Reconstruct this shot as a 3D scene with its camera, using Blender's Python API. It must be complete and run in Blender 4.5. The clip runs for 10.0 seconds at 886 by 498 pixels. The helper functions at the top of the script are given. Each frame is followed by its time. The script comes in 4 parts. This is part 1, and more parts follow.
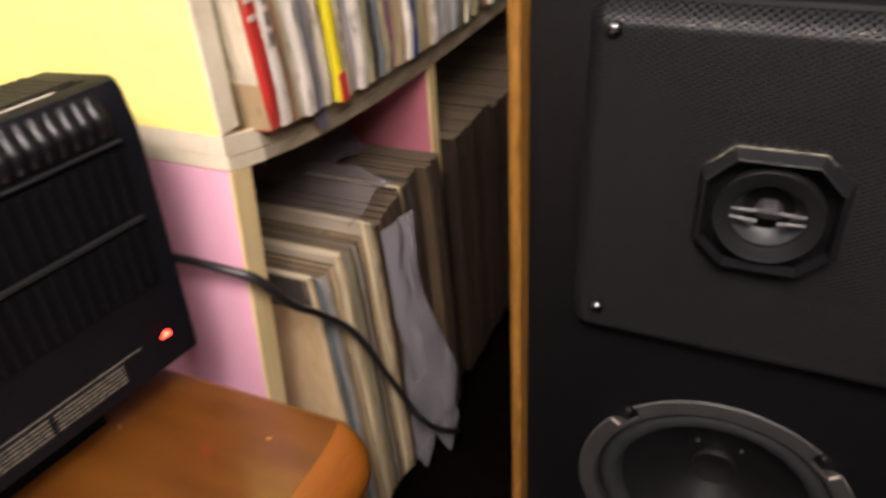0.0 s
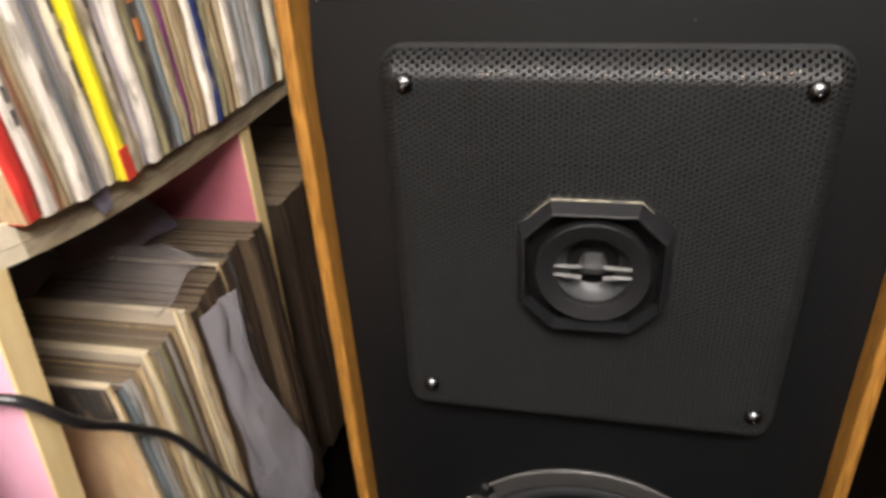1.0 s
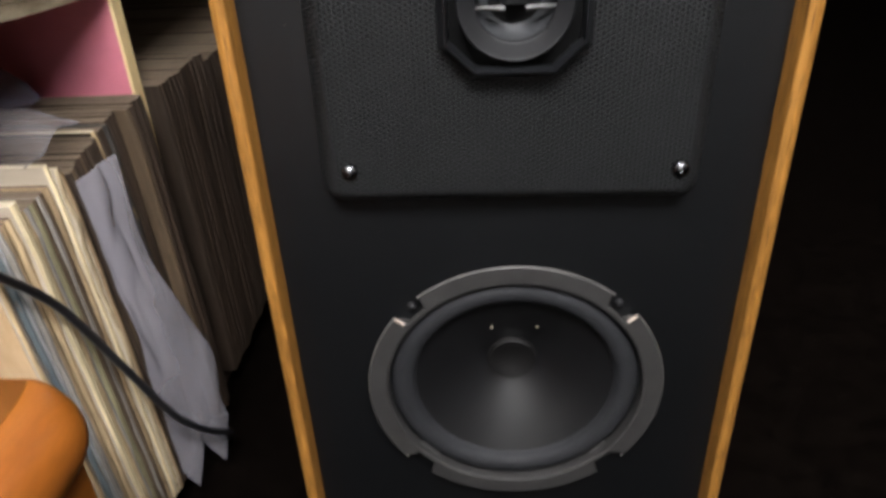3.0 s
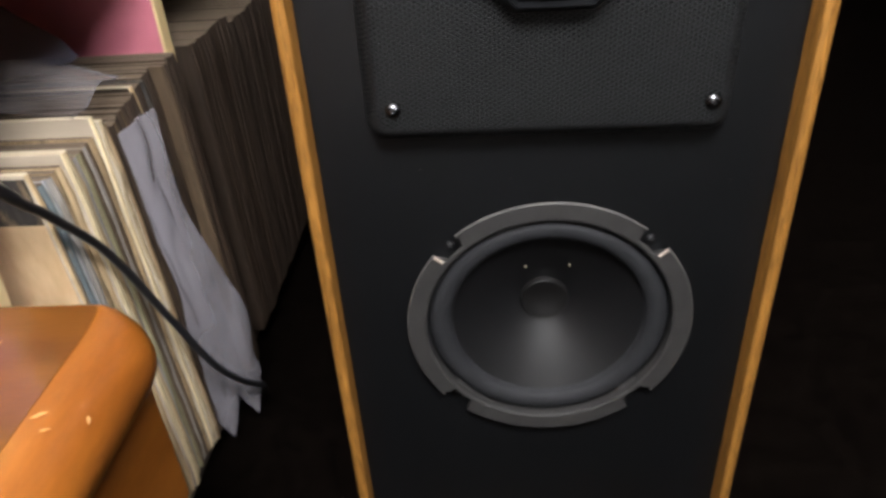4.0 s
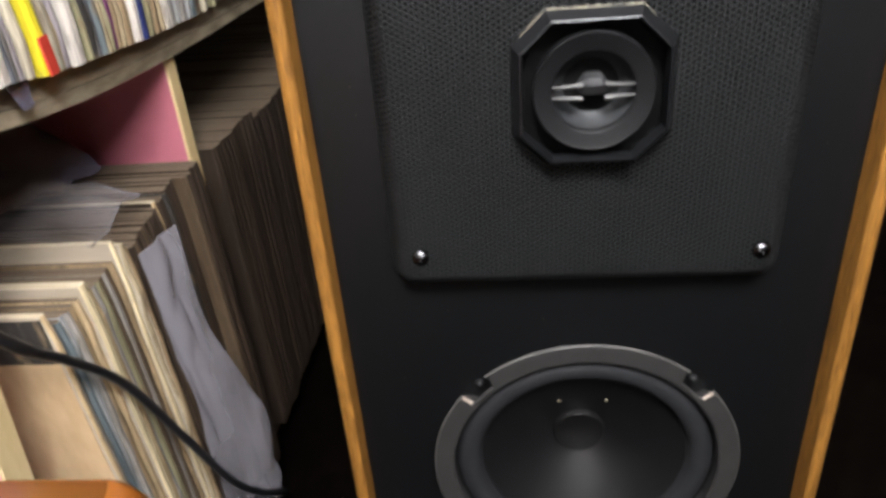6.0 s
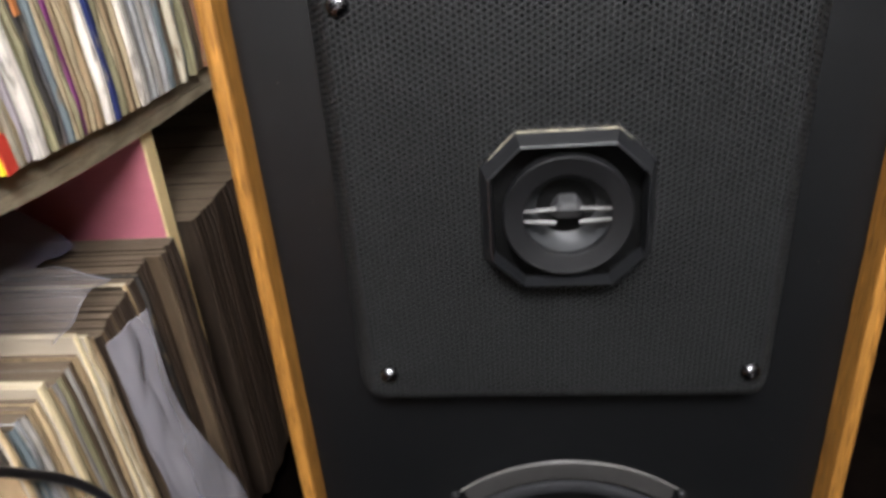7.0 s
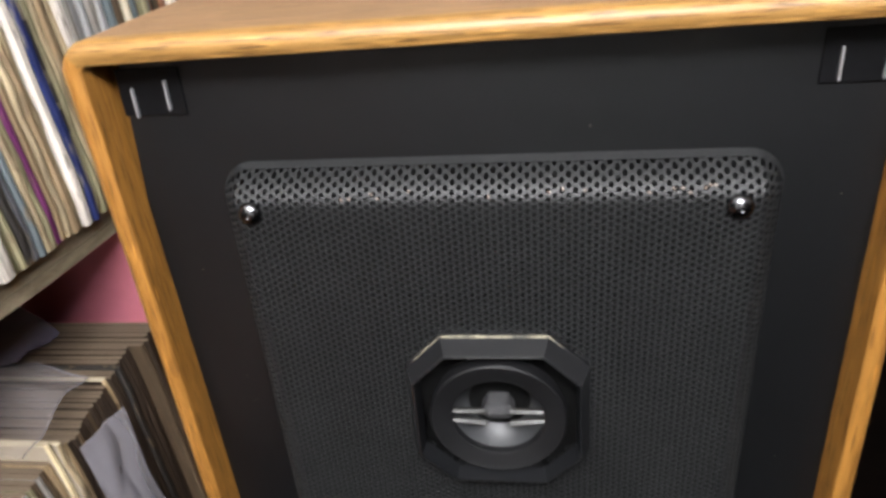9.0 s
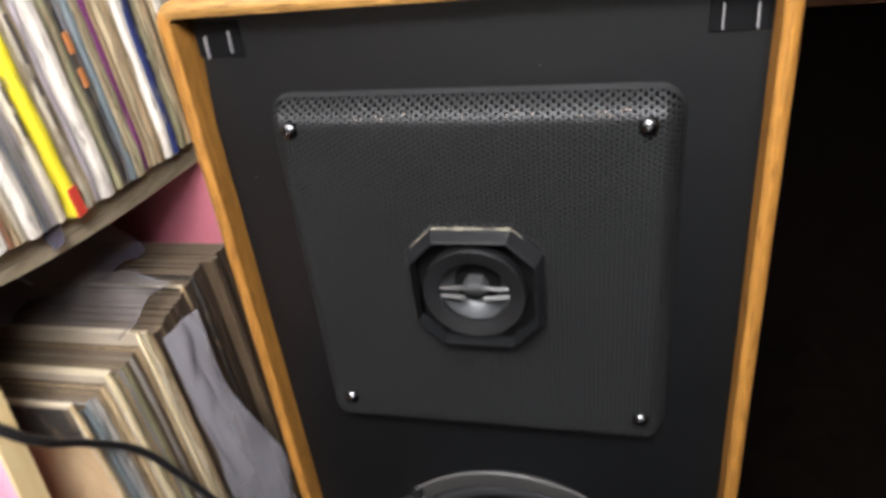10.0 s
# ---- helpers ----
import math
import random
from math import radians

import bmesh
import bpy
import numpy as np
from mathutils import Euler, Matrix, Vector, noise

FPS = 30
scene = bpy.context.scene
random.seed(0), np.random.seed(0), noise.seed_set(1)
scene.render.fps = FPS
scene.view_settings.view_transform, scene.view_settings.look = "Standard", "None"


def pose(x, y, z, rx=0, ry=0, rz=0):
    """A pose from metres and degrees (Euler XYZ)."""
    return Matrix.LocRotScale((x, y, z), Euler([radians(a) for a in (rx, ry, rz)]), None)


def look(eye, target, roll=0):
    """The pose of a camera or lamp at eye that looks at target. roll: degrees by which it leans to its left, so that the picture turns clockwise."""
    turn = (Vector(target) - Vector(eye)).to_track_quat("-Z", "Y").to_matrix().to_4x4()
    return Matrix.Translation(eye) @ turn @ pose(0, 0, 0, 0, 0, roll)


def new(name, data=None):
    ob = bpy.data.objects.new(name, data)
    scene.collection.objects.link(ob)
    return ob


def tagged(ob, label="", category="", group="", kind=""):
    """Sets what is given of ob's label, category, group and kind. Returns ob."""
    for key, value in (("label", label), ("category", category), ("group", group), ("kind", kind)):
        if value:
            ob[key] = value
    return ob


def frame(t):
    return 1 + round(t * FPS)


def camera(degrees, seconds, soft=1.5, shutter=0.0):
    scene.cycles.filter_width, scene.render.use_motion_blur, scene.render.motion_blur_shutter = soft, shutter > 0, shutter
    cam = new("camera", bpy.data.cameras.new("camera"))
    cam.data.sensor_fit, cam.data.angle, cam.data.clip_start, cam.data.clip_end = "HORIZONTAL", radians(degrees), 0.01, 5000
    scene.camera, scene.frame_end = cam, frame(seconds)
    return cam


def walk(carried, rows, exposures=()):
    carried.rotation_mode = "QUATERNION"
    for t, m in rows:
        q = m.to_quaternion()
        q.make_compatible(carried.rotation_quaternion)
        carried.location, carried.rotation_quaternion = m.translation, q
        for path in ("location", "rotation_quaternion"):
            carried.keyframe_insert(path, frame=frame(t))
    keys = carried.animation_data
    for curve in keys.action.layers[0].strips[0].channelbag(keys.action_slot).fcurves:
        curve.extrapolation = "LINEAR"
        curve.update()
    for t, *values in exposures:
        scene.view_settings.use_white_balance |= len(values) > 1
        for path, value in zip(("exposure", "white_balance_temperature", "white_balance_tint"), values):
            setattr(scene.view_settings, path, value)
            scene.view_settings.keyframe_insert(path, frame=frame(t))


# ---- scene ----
cam = camera(63.0, 10.0, soft=3.3, shutter=0.5)
PATH = [
    (0, (-0.0134, -0.3408, 0.6546), (-0.3872, 0.4355, 0.0902), -4.09),
    (0.5, (-0.0109, -0.3133, 0.6492), (-0.2828, 0.5152, 0.1010), -4.05),
    (1, (0.0018, -0.2858, 0.6426), (-0.2108, 0.5773, 0.1223), -4.02),
    (1.5, (-0.0043, -0.2737, 0.6277), (-0.1409, 0.6198, 0.1337), -3.52),
    (2, (-0.0084, -0.2838, 0.5898), (-0.0691, 0.6181, 0.0961), -2.24),
    (2.5, (-0.0108, -0.3030, 0.5592), (-0.0580, 0.5931, 0.0536), -1.68),
    (3, (-0.0160, -0.3245, 0.5328), (-0.0696, 0.5611, 0.0096), -2.90),
    (3.2, (-0.0180, -0.3299, 0.5273), (-0.0729, 0.5503, -0.0048), -2.85),
    (4.3, (-0.0377, -0.3529, 0.5208), (-0.1046, 0.5177, -0.0255), -4.60),
    (4.5, (-0.0378, -0.3525, 0.5219), (-0.1088, 0.5185, -0.0234), -4.90),
    (5, (-0.0391, -0.3393, 0.5326), (-0.1197, 0.5348, -0.0063), -4.66),
    (5.5, (-0.0392, -0.3214, 0.5454), (-0.1280, 0.5654, 0.0291), -4.95),
    (7, (-0.0219, -0.2675, 0.5873), (-0.1182, 0.6450, 0.1193), -4.88),
    (7.5, (-0.0094, -0.2413, 0.6014), (-0.1170, 0.6751, 0.1436), -5.49),
    (8, (0.0019, -0.2193, 0.6177), (-0.1236, 0.6916, 0.1536), -5.32),
    (8.5, (0.0134, -0.2082, 0.6369), (-0.1235, 0.6945, 0.1601), -5.68),
    (9, (0.0230, -0.2141, 0.6516), (-0.1345, 0.6794, 0.1639), -5.81),
    (9.5, (0.0439, -0.2417, 0.6626), (-0.1506, 0.6367, 0.1611), -6.42),
    (10, (0.0704, -0.2920, 0.6650), (-0.1768, 0.5618, 0.1447), -7.37),
]
walk(cam, [(t, look(eye, target, roll)) for t, eye, target, roll in PATH],
     [(0.0, -0.66, 7500, 20), (0.5, -0.34, 7500, 18), (1.0, -0.10, 7300, 12), (2.0, -0.03, 6600, 10), (3.0, 0.0, 6500, 10), (7.0, 0.0, 6500, 10), (9.0, -0.06, 6500, 10), (9.5, -0.02, 6500, 10), (10.0, 0.12, 6500, 10)])

# ---- world and lamps ----
world = bpy.data.worlds.new("room_air")
scene.world = world
world.use_nodes = True
world.node_tree.nodes["Background"].inputs[0].default_value = (1.0, 0.93, 0.82, 1)
world.node_tree.nodes["Background"].inputs[1].default_value = 0.02


# ---- materials ----
def mat(name, base, rough=0.6, second=None, scale=40.0, bump=0.0, bump_scale=None, metal=0.0,
        stretch=(1, 1, 1), spread=0.0, coat=0.0, fine=0.25, spec=0.5, coat_rough=0.15):
    """Noise at two sizes between base and second; spread varies value from object to object."""
    m = bpy.data.materials.new(name)
    m.use_nodes = True
    n, l = m.node_tree.nodes, m.node_tree.links
    b = n["Principled BSDF"]
    b.inputs["Roughness"].default_value = rough
    b.inputs["Metallic"].default_value = metal
    b.inputs["Coat Weight"].default_value = coat
    b.inputs["Coat Roughness"].default_value = coat_rough
    b.inputs["Specular IOR Level"].default_value = spec
    second = second or tuple(c * 0.75 for c in base)
    tc = n.new("ShaderNodeTexCoord")
    mp = n.new("ShaderNodeMapping")
    mp.inputs["Scale"].default_value = stretch
    own = n.new("ShaderNodeObjectInfo")
    slip = n.new("ShaderNodeVectorMath")
    slip.operation = "SCALE"
    slip.inputs[0].default_value = (3.1, 5.7, 4.3)
    l.new(own.outputs["Random"], slip.inputs["Scale"])
    add = n.new("ShaderNodeVectorMath")
    l.new(tc.outputs["Object"], add.inputs[0])
    l.new(slip.outputs[0], add.inputs[1])
    l.new(add.outputs[0], mp.inputs["Vector"])
    n1 = n.new("ShaderNodeTexNoise")
    n1.inputs["Scale"].default_value = scale
    n1.inputs["Detail"].default_value = 5
    n2 = n.new("ShaderNodeTexNoise")
    n2.inputs["Scale"].default_value = scale * 9
    n2.inputs["Detail"].default_value = 3
    l.new(mp.outputs[0], n1.inputs["Vector"])
    l.new(mp.outputs[0], n2.inputs["Vector"])
    ad = n.new("ShaderNodeMix")
    ad.data_type = "FLOAT"
    ad.inputs[0].default_value = fine
    l.new(n1.outputs["Fac"], ad.inputs[2])
    l.new(n2.outputs["Fac"], ad.inputs[3])
    rp = n.new("ShaderNodeValToRGB")
    rp.color_ramp.elements[0].position, rp.color_ramp.elements[1].position = 0.35, 0.68
    rp.color_ramp.elements[0].color = (*second, 1)
    rp.color_ramp.elements[1].color = (*base, 1)
    l.new(ad.outputs[0], rp.inputs[0])
    out = rp.outputs[0]
    if spread:
        oi = n.new("ShaderNodeObjectInfo")
        mr = n.new("ShaderNodeMapRange")
        mr.inputs[3].default_value, mr.inputs[4].default_value = 1 - spread, 1 + spread
        l.new(oi.outputs["Random"], mr.inputs[0])
        hs = n.new("ShaderNodeHueSaturation")
        l.new(mr.outputs[0], hs.inputs["Value"])
        l.new(out, hs.inputs["Color"])
        out = hs.outputs[0]
    l.new(out, b.inputs["Base Color"])
    if bump:
        bp = n.new("ShaderNodeBump")
        bp.inputs["Strength"].default_value = bump
        bp.inputs["Distance"].default_value = 0.001
        nb = n.new("ShaderNodeTexNoise")
        nb.inputs["Scale"].default_value = bump_scale or scale * 6
        nb.inputs["Detail"].default_value = 4
        l.new(mp.outputs[0], nb.inputs["Vector"])
        l.new(nb.outputs["Fac"], bp.inputs["Height"])
        l.new(bp.outputs[0], b.inputs["Normal"])
    return m


def sleeve(name, base, card=(0.24, 0.18, 0.11)):
    """Printed card spine: fine streaks along the height, rubbed bare in ragged patches, a little grime."""
    m = bpy.data.materials.new(name)
    m.use_nodes = True
    n, l = m.node_tree.nodes, m.node_tree.links
    b = n["Principled BSDF"]
    b.inputs["Roughness"].default_value = 0.6
    b.inputs["Specular IOR Level"].default_value = 0.3
    tc, own = n.new("ShaderNodeTexCoord"), n.new("ShaderNodeObjectInfo")
    slip, add = n.new("ShaderNodeVectorMath"), n.new("ShaderNodeVectorMath")
    slip.operation = "SCALE"
    slip.inputs[0].default_value = (2.3, 4.9, 6.1)
    l.new(own.outputs["Random"], slip.inputs["Scale"])
    l.new(tc.outputs["Object"], add.inputs[0])
    l.new(slip.outputs[0], add.inputs[1])

    def grain(stretch, scale, lo, hi, a, c, detail=4):
        mp, nz, mr = n.new("ShaderNodeMapping"), n.new("ShaderNodeTexNoise"), n.new("ShaderNodeMapRange")
        mp.inputs["Scale"].default_value = stretch
        nz.inputs["Scale"].default_value, nz.inputs["Detail"].default_value = scale, detail
        l.new(add.outputs[0], mp.inputs["Vector"])
        l.new(mp.outputs[0], nz.inputs["Vector"])
        mr.inputs[1].default_value, mr.inputs[2].default_value = lo, hi
        mr.inputs[3].default_value, mr.inputs[4].default_value = a, c
        l.new(nz.outputs["Fac"], mr.inputs[0])
        return mr.outputs[0]

    streak = grain((1, 1.8, 0.035), 420, 0.3, 0.7, 0.62, 1.12)
    rub = grain((1, 1.2, 0.30), 150, 0.56, 0.66, 0.0, 0.8, 6)
    grime = grain((1, 1, 0.5), 26, 0.35, 0.7, 0.66, 1.06)
    mul = n.new("ShaderNodeMath")
    mul.operation = "MULTIPLY"
    l.new(streak, mul.inputs[0])
    l.new(grime, mul.inputs[1])
    mix = n.new("ShaderNodeMix")
    mix.data_type = "RGBA"
    for k in mix.inputs:
        if k.type == "RGBA" and k.name == "A":
            k.default_value = (*base, 1)
        if k.type == "RGBA" and k.name == "B":
            k.default_value = (*card, 1)
    l.new(rub, mix.inputs[0])
    hs = n.new("ShaderNodeHueSaturation")
    col_out = [o for o in mix.outputs if o.type == "RGBA"][0]
    l.new(col_out, hs.inputs["Color"])
    l.new(mul.outputs[0], hs.inputs["Value"])
    l.new(hs.outputs[0], b.inputs["Base Color"])
    bp = n.new("ShaderNodeBump")
    bp.inputs["Strength"].default_value, bp.inputs["Distance"].default_value = 0.5, 0.0006
    l.new(mul.outputs[0], bp.inputs["Height"])
    l.new(bp.outputs[0], b.inputs["Normal"])
    return m


def glow(name, color, strength):
    m = bpy.data.materials.new(name)
    m.use_nodes = True
    b = m.node_tree.nodes["Principled BSDF"]
    b.inputs["Base Color"].default_value = (*color, 1)
    b.inputs["Emission Color"].default_value = (*color, 1)
    b.inputs["Emission Strength"].default_value = strength
    return m


def film_plastic(name, tint, alpha, rough=0.25):
    m = bpy.data.materials.new(name)
    m.use_nodes = True
    n, l = m.node_tree.nodes, m.node_tree.links
    b = n["Principled BSDF"]
    b.inputs["Base Color"].default_value = (*tint, 1)
    b.inputs["Roughness"].default_value = rough
    tc = n.new("ShaderNodeTexCoord")
    mp = n.new("ShaderNodeMapping")
    mp.inputs["Scale"].default_value = (1, 1, 0.6)
    l.new(tc.outputs["Object"], mp.inputs["Vector"])
    nz = n.new("ShaderNodeTexNoise")
    nz.inputs["Scale"].default_value = 9
    nz.inputs["Detail"].default_value = 2
    nz.inputs["Distortion"].default_value = 0.5
    l.new(mp.outputs[0], nz.inputs["Vector"])
    mr = n.new("ShaderNodeMapRange")
    mr.inputs[1].default_value, mr.inputs[2].default_value = 0.3, 0.7
    mr.inputs[3].default_value, mr.inputs[4].default_value = alpha - 0.16, alpha + 0.16
    l.new(nz.outputs["Fac"], mr.inputs[0])
    l.new(mr.outputs[0], b.inputs["Alpha"])
    bp = n.new("ShaderNodeBump")
    bp.inputs["Strength"].default_value = 0.12
    bp.inputs["Distance"].default_value = 0.006
    l.new(nz.outputs["Fac"], bp.inputs["Height"])
    l.new(bp.outputs[0], b.inputs["Normal"])
    return m


def oak(name, base, dark, along, rough=0.42):
    """Open-grained oak: long streaks, short dark pores and pale flecks, all running along one axis."""
    m = bpy.data.materials.new(name)
    m.use_nodes = True
    n, l = m.node_tree.nodes, m.node_tree.links
    b = n["Principled BSDF"]
    b.inputs["Roughness"].default_value, b.inputs["Specular IOR Level"].default_value = rough, 0.35
    tc = n.new("ShaderNodeTexCoord")

    def streaks(scale, stretch, lo, hi, detail):
        mp, nz, mr = n.new("ShaderNodeMapping"), n.new("ShaderNodeTexNoise"), n.new("ShaderNodeMapRange")
        mp.inputs["Scale"].default_value = [1 / stretch if a else 1.0 for a in along]
        nz.inputs["Scale"].default_value, nz.inputs["Detail"].default_value = scale, detail
        nz.inputs["Distortion"].default_value = 0.25
        l.new(tc.outputs["Object"], mp.inputs["Vector"])
        l.new(mp.outputs[0], nz.inputs["Vector"])
        mr.inputs[1].default_value, mr.inputs[2].default_value = lo, hi
        l.new(nz.outputs["Fac"], mr.inputs[0])
        return mr.outputs[0]

    def blend(fac, a, c):
        mx = n.new("ShaderNodeMix")
        mx.data_type = "RGBA"
        for k in mx.inputs:
            if k.type == "RGBA" and k.name == "A" and isinstance(a, tuple):
                k.default_value = (*a, 1)
            elif k.type == "RGBA" and k.name == "A":
                l.new(a, k)
            elif k.type == "RGBA" and k.name == "B":
                k.default_value = (*c, 1)
        l.new(fac, mx.inputs[0])
        return [o for o in mx.outputs if o.type == "RGBA"][0]

    mid = tuple(0.6 * p + 0.4 * q for p, q in zip(base, dark))
    col = blend(streaks(300, 22, 0.36, 0.64, 4), base, mid)
    col = blend(streaks(1300, 20, 0.52, 0.66, 2), col, dark)
    col = blend(streaks(800, 14, 0.62, 0.74, 1), col, tuple(min(1.0, 1.45 * p) for p in base))
    l.new(col, b.inputs["Base Color"])
    bp = n.new("ShaderNodeBump")
    bp.inputs["Strength"].default_value, bp.inputs["Distance"].default_value, bp.invert = 0.4, 0.0003, True
    l.new(streaks(900, 16, 0.56, 0.72, 2), bp.inputs["Height"])
    l.new(bp.outputs[0], b.inputs["Normal"])
    return m


OAK = oak("oak_veneer", (0.235, 0.106, 0.021), (0.085, 0.034, 0.006), (0, 0, 1))
OAK_X = oak("oak_veneer_level", (0.245, 0.130, 0.036), (0.080, 0.036, 0.009), (1, 0, 0))
OAK_TOP = oak("oak_top", (0.20, 0.115, 0.058), (0.105, 0.058, 0.027), (1, 0, 0), 0.5)
BAFFLE = mat("black_baffle_paint", (0.0022, 0.0024, 0.0028), 0.42, (0.0016, 0.0018, 0.0021), 60, 0.10, 900, spec=0.38)
MESH_BLACK = mat("black_perforated_steel", (0.0104, 0.0107, 0.0110), 0.52, (0.0077, 0.0080, 0.0082), 80, 0.25, 500, spec=0.30)
CAVITY = mat("dark_foam", (0.009, 0.009, 0.009), 0.95, (0.006, 0.006, 0.006), spec=0.1)
PLATE = mat("black_driver_plate", (0.003, 0.003, 0.003), 0.7, (0.002, 0.002, 0.002), 90, spec=0.1)
POD_BLACK = mat("pod_moulded_plastic", (0.0075, 0.0078, 0.0086), 0.30, (0.0058, 0.0060, 0.0066), 60, 0.06, 700, spec=0.55)
POD_DARK = mat("pod_dark_recess", (0.0022, 0.0022, 0.0022), 0.6, (0.0016, 0.0016, 0.0016), spec=0.1)
RING_BLACK = mat("tweeter_ring_plastic", (0.0062, 0.0062, 0.0066), 0.5, (0.0046, 0.0046, 0.005), 90, spec=0.2)
ALU = mat("brushed_tweeter_metal", (0.031, 0.032, 0.0335), 0.48, (0.022, 0.023, 0.024), 90, metal=0.25)
BAR_METAL = mat("bar_cream_metal", (0.019, 0.018, 0.015), 0.5, (0.0125, 0.012, 0.010), 90)
BASKET = mat("basket_grey_plastic", (0.025, 0.0238, 0.0228), 0.5, (0.0172, 0.0164, 0.0157), 120, 0.2, 800)
RUBBER = mat("surround_rubber", (0.0140, 0.0143, 0.0157), 0.68, (0.0104, 0.0106, 0.0117), 80, 0.2, 700, spec=0.2)
CONE = mat("cone_polypropylene", (0.0046, 0.0045, 0.0048), 0.40, (0.0035, 0.0034, 0.0037), 50, coat=0.10, coat_rough=0.22)
LEAD_DOT = mat("pale_glue", (0.11, 0.10, 0.07), 0.5, (0.15, 0.13, 0.09), 300)
PALE_LINT = mat("pale_lint", (0.34, 0.29, 0.25), 0.8, (0.2, 0.15, 0.12), 300)
CAP = mat("dust_cap_paper", (0.0038, 0.0034, 0.0032), 0.55, (0.003, 0.0027, 0.0026), 120, 0.3, 900, spec=0.25)
CHROME = mat("screw_chrome", (0.12, 0.12, 0.125), 0.26, (0.085, 0.085, 0.09), 200, metal=1.0)
STEEL_PIN = mat("pin_steel", (0.5, 0.5, 0.5), 0.35, (0.36, 0.36, 0.36), 200, metal=0.6)
HOLD = mat("holder_black_plastic", (0.003, 0.003, 0.0034), 0.45, spec=0.12)
WORN_GLINT_ARRIS = mat("rubbed_glinting_edge", (0.30, 0.27, 0.19), 0.5, (0.03, 0.03, 0.028), 160, fine=0.1)
DUSTY_RIM = mat("dusty_rim_edge", (0.085, 0.08, 0.072), 0.7, (0.03, 0.029, 0.028), 130, 0.4, 600, fine=0.3)
PLUG = mat("dull_plug_metal", (0.05, 0.05, 0.052), 0.5, (0.034, 0.034, 0.035), 150, metal=0.3)
PINK = mat("pink_paint", (0.82, 0.43, 0.55), 0.5, (0.74, 0.36, 0.48), 9, 0.15, 140)
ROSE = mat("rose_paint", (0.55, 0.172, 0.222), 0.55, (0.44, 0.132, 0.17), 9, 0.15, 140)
YELLOW = mat("yellow_paint", (0.94, 0.84, 0.27), 0.5, (0.90, 0.78, 0.21), 8, 0.15, 140)
CREAM_BOARD = mat("cream_board_edge", (0.72, 0.65, 0.50), 0.55, (0.58, 0.50, 0.36), 35, 0.15, 300)
SHADED_DIRTY_EDGE = mat("shaded_dirty_board_edge", (0.42, 0.35, 0.24), 0.7, (0.19, 0.15, 0.095), 70, 0.5, 300, stretch=(1, 0.4, 2))
PALE_EDGE = mat("pale_wood_edge", (0.78, 0.62, 0.34), 0.55, (0.66, 0.48, 0.22), 22, 0.2, 300, stretch=(3, 3, 0.4))
BROWN_BOARD = mat("brown_board_top", (0.33, 0.19, 0.08), 0.6, (0.24, 0.13, 0.05), 25, 0.15, 200, stretch=(0.6, 4, 4))
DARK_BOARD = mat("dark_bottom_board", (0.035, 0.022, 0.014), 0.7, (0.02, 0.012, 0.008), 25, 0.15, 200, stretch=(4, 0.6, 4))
TABLE_WOOD = mat("varnished_orange_wood", (0.112, 0.037, 0.005), 0.34, (0.072, 0.021, 0.003), 22, 0.05, 120, stretch=(0.7, 3, 3), coat=0.7, coat_rough=0.12)
TABLE_EDGE = mat("worn_orange_edge", (0.225, 0.070, 0.008), 0.34, (0.145, 0.040, 0.004), 20, 0.10, 150, stretch=(3, 0.7, 3), coat=0.4, coat_rough=0.12)
SCUFF = mat("bare_wood_scuff", (0.46, 0.26, 0.10), 0.7, (0.33, 0.14, 0.035), 500)
AMP_BLACK = mat("amp_black_enamel", (0.0033, 0.0034, 0.0060), 0.55, (0.0024, 0.0025, 0.0044), 50, 0.3, 260, spec=0.2)
AMP_GLOSS = mat("amp_glossy_ridge", (0.0050, 0.0049, 0.0064), 0.30, (0.0036, 0.0036, 0.0046), 50, 0.2, 260, spec=0.5)
AMP_TOP = mat("amp_olive_top", (0.024, 0.022, 0.016), 0.7, (0.015, 0.014, 0.010), 60, 0.3, 300, spec=0.15)
AMP_VENT = mat("amp_vent_dark", (0.003, 0.003, 0.0034), 0.7, spec=0.1)
AMP_RIB = mat("amp_rib_edge", (0.016, 0.0155, 0.016), 0.35, (0.011, 0.011, 0.011), 100)
PRINT_PALE = mat("pale_print", (0.55, 0.5, 0.42), 0.6)
PRINT_FAINT = mat("faint_print", (0.24, 0.21, 0.16), 0.7, (0.13, 0.115, 0.09), 400)
LED_RED = glow("led_red", (1.0, 0.05, 0.03), 22.0)
CABLE_BLACK = mat("cable_rubber", (0.014, 0.014, 0.016), 0.28, (0.01, 0.01, 0.011), 80)
CLEAR_BAG = film_plastic("clear_bag_plastic", (0.285, 0.272, 0.295), 0.55, 0.16)
HAZE_BAG = film_plastic("hazy_bag_plastic", (0.30, 0.27, 0.27), 0.20, 0.24)
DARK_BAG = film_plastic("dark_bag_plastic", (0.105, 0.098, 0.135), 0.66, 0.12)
FLOOR_DARK = mat("shaded_carpet", (0.0034, 0.0024, 0.0019), 0.95, (0.0015, 0.0011, 0.0009), 60, 0.5, 500, spec=0.0)
WALL_PALE = mat("pale_wall_paint", (0.74, 0.73, 0.70), 0.85, (0.68, 0.67, 0.64), 6, 0.1, 120)
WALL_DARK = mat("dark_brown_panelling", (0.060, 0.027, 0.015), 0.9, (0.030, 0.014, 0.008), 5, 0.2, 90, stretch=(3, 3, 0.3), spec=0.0)
